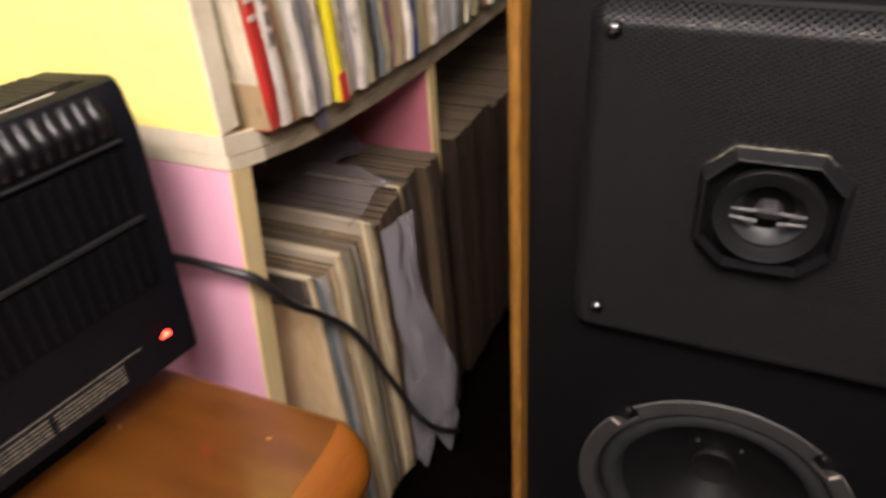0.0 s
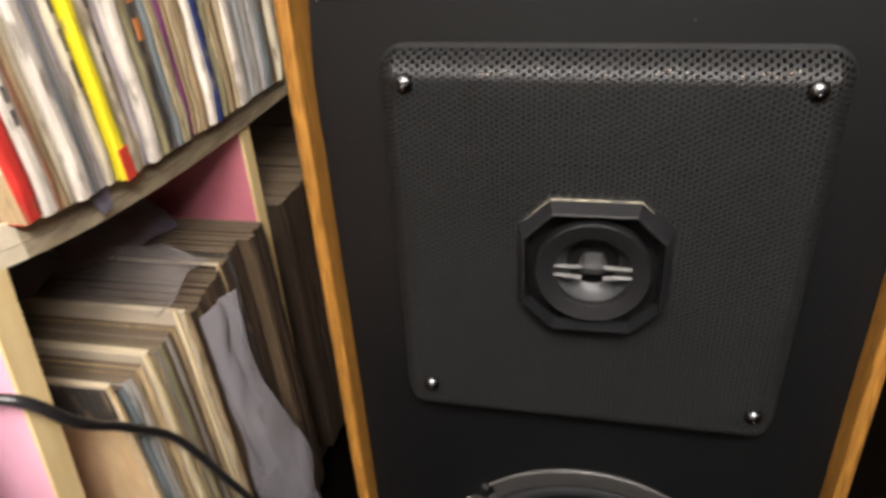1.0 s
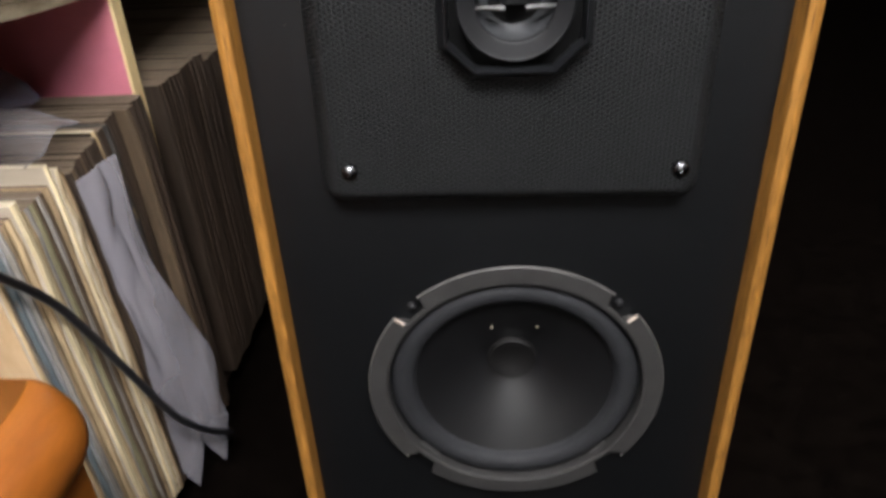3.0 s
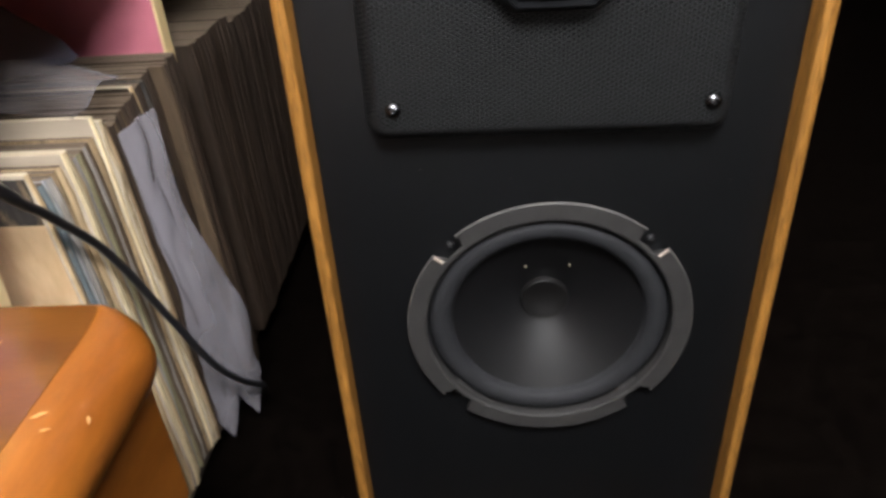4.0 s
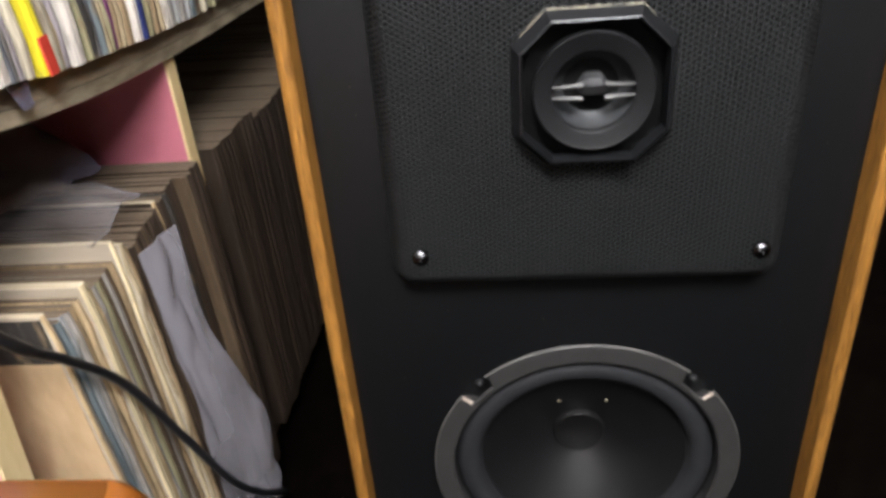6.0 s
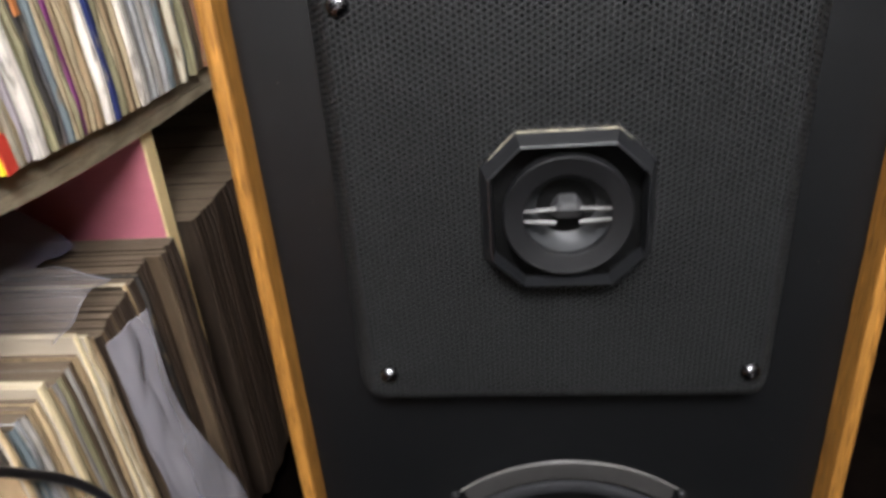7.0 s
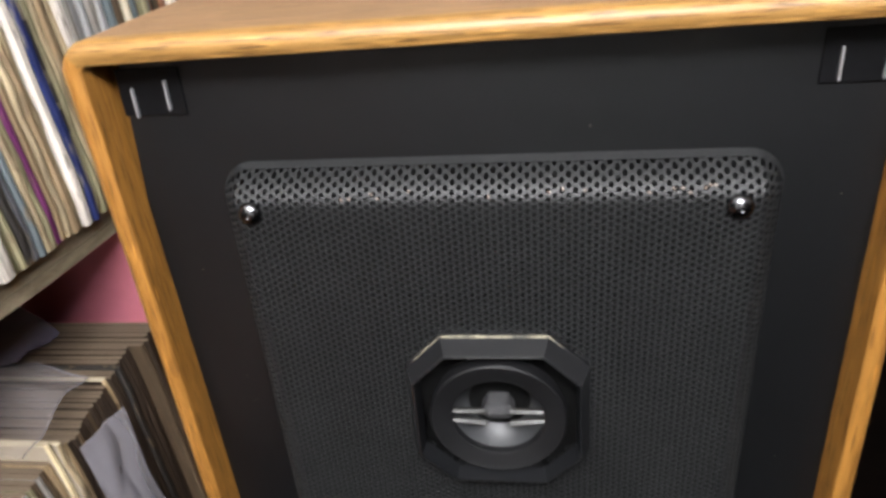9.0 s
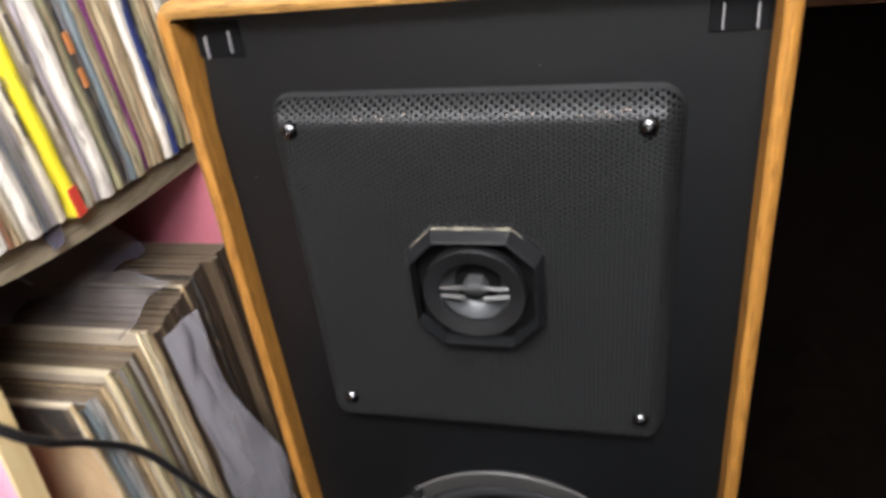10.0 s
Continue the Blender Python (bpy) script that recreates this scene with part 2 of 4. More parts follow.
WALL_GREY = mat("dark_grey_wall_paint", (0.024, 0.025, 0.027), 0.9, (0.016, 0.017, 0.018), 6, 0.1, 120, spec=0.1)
CEIL_WHITE = mat("ceiling_white", (0.5, 0.48, 0.44), 0.9, (0.46, 0.44, 0.40), 8)


# ---- mesh helpers ----
def mesh_of(bm, name, material, smooth=None):
    bmesh.ops.recalc_face_normals(bm, faces=bm.faces)
    me = bpy.data.meshes.new(name)
    bm.to_mesh(me)
    bm.free()
    me.materials.append(material)
    if smooth is not None:
        for p in me.polygons:
            p.use_smooth = True
        me.set_sharp_from_angle(angle=radians(smooth))
    return me


def part(name, bm, material, parent=None, label="", smooth=None, at=None):
    ob = new(name, mesh_of(bm, name, material, smooth))
    if parent:
        ob.parent = parent
    if at is not None:
        ob.matrix_basis = at
    return tagged(ob, label)


def thing(name, label, category, m=None, group="", kind=""):
    ob = new(name)
    ob.empty_display_size = 0.05
    if m is not None:
        ob.matrix_basis = m
    return tagged(ob, label, category, group, kind)


def box(x0, x1, y0, y1, z0, z1, bevel=0.0, segments=2):
    bm = bmesh.new()
    bmesh.ops.create_cube(bm, size=1)
    bmesh.ops.scale(bm, vec=(x1 - x0, y1 - y0, z1 - z0), verts=bm.verts)
    bmesh.ops.translate(bm, vec=((x0 + x1) / 2, (y0 + y1) / 2, (z0 + z1) / 2), verts=bm.verts)
    if bevel:
        bmesh.ops.bevel(bm, geom=bm.edges, offset=bevel, segments=segments, profile=0.5, affect="EDGES")
    return bm


def lathe(profile, steps=72, closed=False):
    """Turn (radius, y) pairs round the y axis."""
    bm = bmesh.new()
    rings = []
    for r, y in profile:
        if r < 1e-6:
            rings.append([bm.verts.new((0, y, 0))])
        else:
            rings.append([bm.verts.new((r * math.cos(a), y, r * math.sin(a)))
                          for a in (2 * math.pi * k / steps for k in range(steps))])
    pairs = list(zip(rings, rings[1:])) + ([(rings[-1], rings[0])] if closed else [])
    for a, b in pairs:
        for k in range(steps):
            j = (k + 1) % steps
            f = [a[k % len(a)], a[j % len(a)], b[j % len(b)], b[k % len(b)]]
            f = list(dict.fromkeys(f))
            if len(f) > 2:
                bm.faces.new(f)
    return bm


def prism(outline, y0, y1):
    """Extrude an (x, z) outline from y0 to y1."""
    bm = bmesh.new()
    a = [bm.verts.new((x, y0, z)) for x, z in outline]
    b = [bm.verts.new((x, y1, z)) for x, z in outline]
    bm.faces.new(a)
    bm.faces.new(b[::-1])
    for k in range(len(a)):
        j = (k + 1) % len(a)
        bm.faces.new((a[k], a[j], b[j], b[k]))
    return bm


def tube(points, radius, steps=10, sub=8):
    """A round cable along a smooth line through the points."""
    p = [Vector(q) for q in points]
    line = []
    for i in range(len(p) - 1):
        a, b, c, d = p[max(i - 1, 0)], p[i], p[i + 1], p[min(i + 2, len(p) - 1)]
        for s in range(sub):
            t = s / sub
            line.append(0.5 * ((2 * b) + (c - a) * t + (2 * a - 5 * b + 4 * c - d) * t * t + (3 * b - a - 3 * c + d) * t ** 3))
    line.append(p[-1])
    bm = bmesh.new()
    rings = []
    for i, q in enumerate(line):
        d = (line[min(i + 1, len(line) - 1)] - line[max(i - 1, 0)]).normalized()
        s = d.cross(Vector((0, 0, 1)) if abs(d.z) < 0.95 else Vector((1, 0, 0))).normalized()
        u = s.cross(d)
        r = radius(i / (len(line) - 1)) if callable(radius) else radius
        rings.append([bm.verts.new(q + r * (math.cos(a) * s + math.sin(a) * u))
                      for a in (2 * math.pi * k / steps for k in range(steps))])
    for a, b in zip(rings, rings[1:]):
        for k in range(steps):
            bm.faces.new((a[k], a[(k + 1) % steps], b[(k + 1) % steps], b[k]))
    bm.faces.new(rings[0])
    bm.faces.new(rings[-1][::-1])
    return bm


def sheet(fn, nu, nv, thick=0.0004):
    """A thin sheet through fn(u, v), u and v from 0 to 1."""
    bm = bmesh.new()
    g = [[bm.verts.new(fn(i / nu, j / nv)) for j in range(nv + 1)] for i in range(nu + 1)]
    for i in range(nu):
        for j in range(nv):
            bm.faces.new((g[i][j], g[i + 1][j], g[i + 1][j + 1], g[i][j + 1]))
    if thick:
        bmesh.ops.recalc_face_normals(bm, faces=bm.faces)
        bmesh.ops.solidify(bm, geom=bm.faces[:], thickness=thick)
    return bm


# ---- room ----
def structure(name, bm, material, label, category):
    return tagged(part(name, bm, material), label, category, kind="structure")


# the floor's near-black colour stands for the unlit room
structure("floor", box(-0.80, 2.90, -2.10, 2.40, -0.05, 0.0), FLOOR_DARK, "carpeted floor, deep shade put into its near-black colour", "floor")
# unseen west wall and all upper walls: tones chosen for bounce and reflections
structure("wall_west", box(-0.86, -0.80, -2.10, 2.40, -0.05, 1.20), WALL_GREY, "unseen dark grey foot of the wall behind the record shelves, dims the baffle's reflection", "wall")
structure("wall_west", box(-0.86, -0.805, -2.10, 2.40, 1.20, 2.45), WALL_PALE, "unseen pale upper wall behind the record shelves, added to bounce light", "wall")
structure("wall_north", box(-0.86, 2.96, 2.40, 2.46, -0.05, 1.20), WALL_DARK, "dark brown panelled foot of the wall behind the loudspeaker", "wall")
structure("wall_north", box(-0.86, 2.96, 2.405, 2.46, 1.20, 2.45), WALL_PALE, "unseen pale upper wall behind the loudspeaker, added to bounce light", "wall")
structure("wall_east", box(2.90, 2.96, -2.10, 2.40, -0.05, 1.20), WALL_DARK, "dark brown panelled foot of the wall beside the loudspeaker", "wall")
structure("wall_east", box(2.905, 2.96, -2.10, 2.40, 1.20, 2.45), WALL_PALE, "unseen pale upper wall beside the loudspeaker, added to bounce light", "wall")
# unseen south wall, split pale and dark to shape the baffle's sheen
structure("wall_south", box(-0.86, 0.62, -2.16, -2.10, -0.05, 2.45), WALL_PALE, "unseen pale wall across the room, added for the baffle's sheen", "wall")
structure("wall_south", box(0.62, 2.96, -2.157, -2.10, -0.05, 2.45), WALL_DARK, "unseen dark wall across the room, added to end the baffle's sheen", "wall")
structure("ceiling", box(-0.86, 2.96, -2.16, 2.46, 2.45, 2.5), CEIL_WHITE, "plain white ceiling", "ceiling")


def fill_lamp(x, y, r, strength):
    lamp = thing("fill_lamp", "unseen round opal ceiling lamp added as fill light, neutral white", "lamp", pose(x, y, 2.45), "ceiling lamps")
    part("ceiling_plate", lathe([(0, 0), (r * 0.5, 0), (r * 0.5, -0.02), (0, -0.02)]), CEIL_WHITE, lamp, at=pose(0, 0, 0, 90), smooth=40)
    part("lamp_bowl", lathe([(r * math.sin(a), -0.25 * r * math.cos(a)) for a in (math.pi * k / 16 for k in range(17))], 40),
         glow("opal_glass", (0.965, 0.965, 1.0), strength), lamp, "glowing opal glass bowl", 60, pose(0, 0, -0.022 - 0.25 * r, -90))


def key_lamp(x, y, z, r, strength):
    lamp = thing("key_lamp", "unseen opal globe pendant lamp added as key light, neutral white", "lamp", pose(x, y, z), "pendant lamps")
    part("ceiling_rose", lathe([(0, 0), (0.05, 0), (0.05, -0.02), (0, -0.02)], 32), CEIL_WHITE, lamp, smooth=40, at=pose(0, 0, 2.45 - z, 90))
    part("cord", tube([(0, 0, 2.45 - z - 0.02), (0, 0, r + 0.01)], 0.003, 8, 4), CABLE_BLACK, lamp)
    part("lamp_globe", lathe([(r * math.sin(a), r * math.cos(a)) for a in (math.pi * k / 20 for k in range(21))], 40),
         glow("lamp_glass", (0.965, 0.965, 1.0), strength), lamp, "glowing opal glass globe", 60)


# unseen lamps added to suit the shading: two keys in front, one ceiling fill
key_lamp(0.00, -0.62, 1.15, 0.12, 116.0)
key_lamp(0.27, -0.62, 1.15, 0.12, 70.0)
fill_lamp(-0.36, -1.25, 0.22, 100.0)

# ---- loudspeaker ----
speaker = thing("loudspeaker", "oak-veneered floor loudspeaker, black front, grille cloth removed", "loudspeaker", pose(0, 0, 0))
HW, TOP, DEEP, WALL, BAF = 0.1347, 0.6110, 0.26, 0.0083, 0.0142


CORNER = 0.0105  # outer radius of the upper corners
SIDE_PROFILE = [(0, DEEP), (0, 0.0042), (0.0010, 0.0014), (0.0032, 0.0), (WALL - 0.0030, 0.0), (WALL - 0.0008, 0.0010), (WALL, 0.0034), (WALL, DEEP)]


def corner_run(inset, sign, part_of):
    """Points of one line of the frame, inset from its outside: up the side and round to the mitre, or from the mitre across the top."""
    r = max(CORNER - inset, 0.0006)
    cx, cz = HW - inset - r, TOP - inset - r
    arc = [(cx + r * math.cos(radians(9.0 * k)), cz + r * math.sin(radians(9.0 * k))) for k in range(11)]
    line = ([(HW - inset, 0.0)] + arc[:6]) if part_of == "side" else (arc[5:] + [(0.0, TOP - inset)])
    return [(sign * x, z) for x, z in line]


def skin(rows):
    """Faces between neighbouring lines of points, closed round the profile and at both ends."""
    bm = bmesh.new()
    g = [[bm.verts.new(p) for p in row] for row in rows]
    for a, b in zip(g, g[1:] + g[:1]):
        for k in range(len(a) - 1):
            bm.faces.new((a[k], a[k + 1], b[k + 1], b[k]))
    bm.faces.new([row[0] for row in g])
    bm.faces.new([row[-1] for row in g][::-1])
    return bm


def cabinet_side(sign):
    return skin([[(x, y, z) for x, z in corner_run(d, sign, "side")] for d, y in SIDE_PROFILE])


def cabinet_top(front):
    """The top board from mitre to mitre, or the rounded nosing along its front edge."""
    cut = 0.0075
    prof = ([(0, cut)] + SIDE_PROFILE[1:-1] + [(WALL, cut)]) if front else [(0.0001, DEEP), (0.0001, cut), (WALL, cut), (WALL, DEEP)]
    rows = []
    for d, y in prof:
        left, right = corner_run(d, -1, "top"), corner_run(d, 1, "top")
        rows.append([(x, y, z) for x, z in left + right[::-1][1:]])
    return skin(rows)


part("side_panel", cabinet_side(-1), OAK, speaker, smooth=40)
part("side_panel", cabinet_side(1), OAK, speaker, smooth=40)
top = part("top_panel", cabinet_top(False), OAK_TOP, speaker, "dull oak top with rounded ends", smooth=40)
part("nosing", cabinet_top(True), OAK_X, top, "golden oak front nosing", smooth=40)
part("bottom_panel", box(-HW + WALL, HW - WALL, 0.001, DEEP, 0.0, WALL), OAK_X, speaker)
part("back_panel", box(-HW + WALL, HW - WALL, DEEP - 0.01, DEEP, WALL, TOP - WALL), BAFFLE, speaker)

# the front board, with round holes behind the drivers left to the drivers' own depth
WX, WZ, WR = 0.0026, 0.2370, 0.0880
PZ = 0.4675


def baffle_board():
    bm = bmesh.new()
    x1, z0, z1 = HW - WALL, WALL, TOP - WALL
    n = 96
    ring = []
    edge = []
    for k in range(n):
        a = 2 * math.pi * k / n
        c, s = math.cos(a), math.sin(a)
        ring.append(bm.verts.new((WX + 0.0755 * c, BAF, WZ + 0.0755 * s)))
        reach = min((x1 - math.copysign(WX, c)) / abs(c) if abs(c) > 1e-6 else 9, ((z1 - WZ) if s > 0 else (WZ - z0)) / abs(s) if abs(s) > 1e-6 else 9)
        edge.append(bm.verts.new((WX + reach * c, BAF, WZ + reach * s)))
    back = [bm.verts.new((v.co.x, BAF + 0.015, v.co.z)) for v in ring]
    for k in range(n):
        j = (k + 1) % n
        bm.faces.new((ring[k], ring[j], edge[j], edge[k]))
        bm.faces.new((ring[j], ring[k], back[k], back[j]))
    # corners
    for sx in (-1, 1):
        for zz in (z0, z1):
            near = sorted(edge, key=lambda v: (v.co - Vector((sx * x1, BAF, zz))).length)[:2]
            if (near[0].co - Vector((sx * x1, BAF, zz))).length > 1e-4:
                bm.faces.new((near[0], near[1], bm.verts.new((sx * x1, BAF, zz))))
    return bm


part("baffle", baffle_board(), BAFFLE, speaker, "black painted front board")

# perforated panel: a shallow tray with rounded rims, every hole cut
GX, GZ0, GZ1 = 0.0955, 0.3640, 0.5625
PITCH, HOLE = 0.00258, 0.00098


def tray(x, z):
    """Front surface of the tray at (x, z): y, dropping over the rims to the board."""
    d = min(GX - abs(x), z - GZ0, (GZ1 - z) * 0.85)
    # rounded corners
    cx, cz = GX - 0.012, (GZ1 - GZ0) / 2 - 0.012
    qx, qz = abs(x) - cx, abs(z - (GZ0 + GZ1) / 2) - cz
    if qx > 0 and qz > 0:
        d = min(d, 0.012 - math.hypot(qx, qz))
    t = max(0.0, min(1.0, d / 0.0110))
    return BAF - 0.001 - (BAF - 0.001) * (1 - (1 - t) ** 2.2), d


def grille_mesh():
    verts, faces, index = [], [], {}

    def vert(x, z, back=0.0):
        key = (round(x * 1e6), round(z * 1e6), back > 0)
        if key not in index:
            y, _ = tray(x, z)
            index[key] = len(verts)
            verts.append((x, y + back, z))
        return index[key]

    dx, dz = PITCH * math.sqrt(3) / 2, PITCH
    R = PITCH / math.sqrt(3)
    for i in range(-44, 45):
        for j in range(-1, 80):
            x = i * dx
            z = GZ0 + 0.001 + j * dz + (dz / 2 if i % 2 else 0)
            if tray(x, z)[1] < 0.0005 or z > GZ1:
                continue
            # the pod stands here
            if abs(x) < 0.0315 and abs(z - PZ) < 0.0315 and abs(x) + abs(z - PZ) < 0.049:
                continue
            o = [vert(x + R * math.cos(math.pi * k / 3), z + R * math.sin(math.pi * k / 3)) for k in range(6)]
            r = HOLE
            h = [vert(x + r * math.cos(math.pi * k / 3), z + r * math.sin(math.pi * k / 3)) for k in range(6)]
            b = [vert(x + r * math.cos(math.pi * k / 3), z + r * math.sin(math.pi * k / 3), 0.0008) for k in range(6)]
            for k in range(6):
                m = (k + 1) % 6
                faces.append((o[k], o[m], h[m], h[k]))
                faces.append((h[k], h[m], b[m], b[k]))
    me = bpy.data.meshes.new("grille_panel")
    me.from_pydata(verts, [], faces)
    me.materials.append(MESH_BLACK)
    for p in me.polygons:
        p.use_smooth = False
    return me


def rim_mesh():
    """The plain turned-down rim round the perforated field."""
    bm = bmesh.new()
    zc, hx, hz, r = (GZ0 + GZ1) / 2, GX - 0.012, (GZ1 - GZ0) / 2 - 0.012, 0.012
    rows = []
    for inset in (-0.0004, 0.0003, 0.0011):
        ring = []
        for cx, cz, a0 in ((hx, hz, 0), (-hx, hz, 90), (-hx, -hz, 180), (hx, -hz, 270)):
            for k in range(9):
                a = radians(a0 + 11.25 * k)
                x, z = cx + (r - inset) * math.cos(a), zc + cz + (r - inset) * math.sin(a)
                ring.append(bm.verts.new((x, BAF if inset < 0 else tray(x, z)[0] - 0.0003, z)))
        rows.append(ring)
    n = len(rows[0])
    for a, b in zip(rows, rows[1:]):
        for k in range(n):
            bm.faces.new((a[k], a[(k + 1) % n], b[(k + 1) % n], b[k]))
    return bm


grille = new("grille_panel", grille_mesh())
grille.parent = speaker
grille.matrix_basis = pose(0, 0, 0.463, 0, 0.6, 0) @ pose(0, 0, -0.463)
tagged(grille, "black perforated steel panel with rounded rims")
part("rim", rim_mesh(), MESH_BLACK, grille, smooth=40)
part("backing_plate", box(-0.088, 0.088, 0.0075, 0.0085, GZ0 + 0.006, GZ1 - 0.012), CAVITY, grille)
part("driver_plate", box(-0.046, 0.046, 0.0030, 0.0040, PZ - 0.052, PZ + 0.046), PLATE, grille)


def screw_mesh(r=0.0044):
    bm = lathe([(0, -0.0024), (0.0007, -0.0032)] + [(r * math.sin(a), -0.0034 * math.cos(a)) for a in (math.pi * k / 16 for k in range(2, 9))] + [(r, 0.002), (0, 0.002)], 24)
    return mesh_of(bm, "screw", CHROME, 50)


screw_me = screw_mesh()
for x, z in ((-0.0808, 0.5498), (0.0806, 0.5478), (-0.0799, 0.3858), (0.0815, 0.3833)):
    s = new("screw", screw_me)
    s.parent, s.location = speaker, (x, 0.0005, z)
    tagged(s, "chrome dome-headed screw")
# specks along the bend: lint, and glints of the web put in as pale colour
dust = random.Random(4)
for k in range(16):
    x = dust.uniform(-0.072, 0.084)
    part("dust_speck", box(-0.0005, 0.0005, -0.0002, 0.0002, -0.0003, 0.0003), PALE_LINT, speaker, at=pose(x, 0.0005, 0.5555 - 0.009 * x + dust.uniform(-0.0022, 0.0012), 30, dust.uniform(0, 90), 0))


# tweeter pod
def octagon(hx, hz, cut):
    return [(-hx + cut, hz), (hx - cut, hz), (hx, hz - cut), (hx, -hz + cut), (hx - cut, -hz), (-hx + cut, -hz), (-hx, -hz + cut), (-hx, hz - cut)]


def pod_mesh():
    bm = bmesh.new()
    loops = [(octagon(0.0335, 0.0337, 0.0140), 0.004), (octagon(0.0335, 0.0337, 0.0140), -0.0040), (octagon(0.0331, 0.0333, 0.0138), -0.0047),
             (octagon(0.0304, 0.0304, 0.0129), -0.0120), (octagon(0.0297, 0.0297, 0.0126), -0.0123), (octagon(0.0288, 0.0288, 0.0122), -0.0050)]
    rows = [[bm.verts.new((x, y, z)) for x, z in o] for o, y in loops]
    for a, b in zip(rows, rows[1:]):
        for k in range(8):
            bm.faces.new((a[k], a[(k + 1) % 8], b[(k + 1) % 8], b[k]))
    return bm


pod = part("tweeter_pod", pod_mesh(), POD_BLACK, speaker, "black eight-sided tweeter housing", at=pose(0.0008, 0.0022, PZ - 0.0012))
pod.scale = (1.015, 1.0, 1.0)
# pale strips hold the edge's glint as colour, broken where it is rubbed
part("worn_arris", box(-0.0188, 0.0188, -0.0050, -0.0040, 0.0330, 0.0340, 0.0002), WORN_GLINT_ARRIS, pod, "rubbed top edge, its glint put into the pale colour")
for sx, run in ((-1, 0.75), (1, 0.35)):
    part("worn_arris", tube([(sx * (0.0192 + 0.0140 * run * k / 4), -0.0045, 0.0336 - 0.0140 * run * k / 4) for k in range(5)], 0.00035, 6, 2), WORN_GLINT_ARRIS, pod, "rubbed slanting edge, its glint put into the pale colour")
part("recess_plate", prism(octagon(0.0286, 0.0286, 0.0121), 0.0056, 0.0068), POD_DARK, pod)
part("ring", lathe([(0.0252, -0.005), (0.0252, -0.0104), (0.0246, -0.0112), (0.0239, -0.0108), (0.0188, -0.0104), (0.0172, -0.0096), (0.0169, -0.006)], 64),
     RING_BLACK, pod, "black plastic tweeter ring", 35)
part("bowl", lathe([(0.0170, -0.0070), (0.0152, -0.0030), (0.0118, 0.0008), (0.007, 0.0034), (0, 0.0052)], 48), ALU, pod, "shiny metal tweeter bowl", 50)


def hub_mesh():
    """The bridge's hub: a blunt six-sided cap, wider at its foot, standing over the bars."""
    bm = bmesh.new()
    rows = []
    for h, w, y in ((-0.0016, 0.0060, -0.0080), (0.0012, 0.0062, -0.0100), (0.0034, 0.0056, -0.0114), (0.0058, 0.0040, -0.0108), (0.0066, 0.0034, -0.0080)):
        rows.append([bm.verts.new(p) for p in ((-w, y + 0.0022, h), (-w * 0.62, y, h), (w * 0.62, y, h), (w, y + 0.0022, h), (w, -0.0020, h), (-w, -0.0020, h))])
    for a, b in zip(rows, rows[1:]):
        for k in range(6):
            bm.faces.new((a[k], a[(k + 1) % 6], b[(k + 1) % 6], b[k]))
    bm.faces.new(rows[0][::-1])
    bm.faces.new(rows[-1])
    bmesh.ops.bevel(bm, geom=bm.edges, offset=0.0004, segments=2, affect="EDGES")
    return bm


def bar_mesh(sx, z, rise):
    """One bar of the bridge, thickening and lifting towards the hub."""
    bm = bmesh.new()
    rows = []
    for k in range(7):
        t = k / 6
        x, lift, h = sx * (0.0170 - 0.0125 * t), rise * t * t, 0.0007 + 0.0005 * t
        y = -0.0084 - 0.0010 * t
        rows.append([bm.verts.new(p) for p in ((x, y, z + lift + h), (x, y - 0.0008, z + lift), (x, y, z + lift - h), (x, y + 0.0022, z + lift))])
    for a, b in zip(rows, rows[1:]):
        for k in range(4):
            bm.faces.new((a[k], a[(k + 1) % 4], b[(k + 1) % 4], b[k]))
    bm.faces.new(rows[0])
    bm.faces.new(rows[-1][::-1])
    return bm


part("hub", hub_mesh(), PLUG, pod, "faceted metal centre hub", 25)
for sx in (-1, 1):
    part("bar", bar_mesh(sx, 0.0021, 0.0009), BAR_METAL, pod, smooth=50)
    part("bar", bar_mesh(sx, -0.0025, -0.0004), BAR_METAL, pod, smooth=50)


# woofer
def basket_mesh():
    """A flat ring with four screw notches cut into its outer edge."""
    bm = bmesh.new()
    n = 144
    rows = []
    for k in range(n):
        a = 2 * math.pi * k / n
        deg = math.degrees(a) % 90
        cut = abs(deg - 45) < 5.2
        ro = WR - (0.0085 if cut else 0.0)
        rows.append([bm.verts.new((r * math.cos(a), y, r * math.sin(a))) for r, y in
                     ((ro - 0.0056, 0.0), (ro, -0.0064), (ro - 0.0008, -0.0075), (0.0772, -0.0075), (0.0760, -0.0068), (0.0758, 0.004))])
    for k in range(n):
        a, b = rows[k], rows[(k + 1) % n]
        for m in range(5):
            bm.faces.new((a[m], b[m], b[m + 1], a[m + 1]))
    return bm


woofer = part("woofer", basket_mesh(), BASKET, speaker, "round woofer with grey notched basket rim", at=pose(WX, BAF, WZ), smooth=30)
for a0 in (51.0, 141.0, 321.0):
    part("dusty_rim", tube([((WR - 0.0007) * math.cos(radians(a0 + 78.0 * k / 26)), -0.0066, (WR - 0.0007) * math.sin(radians(a0 + 78.0 * k / 26))) for k in range(27)], 0.0007, 6, 2),
         DUSTY_RIM, woofer, "dusty worn rim edge", 60)
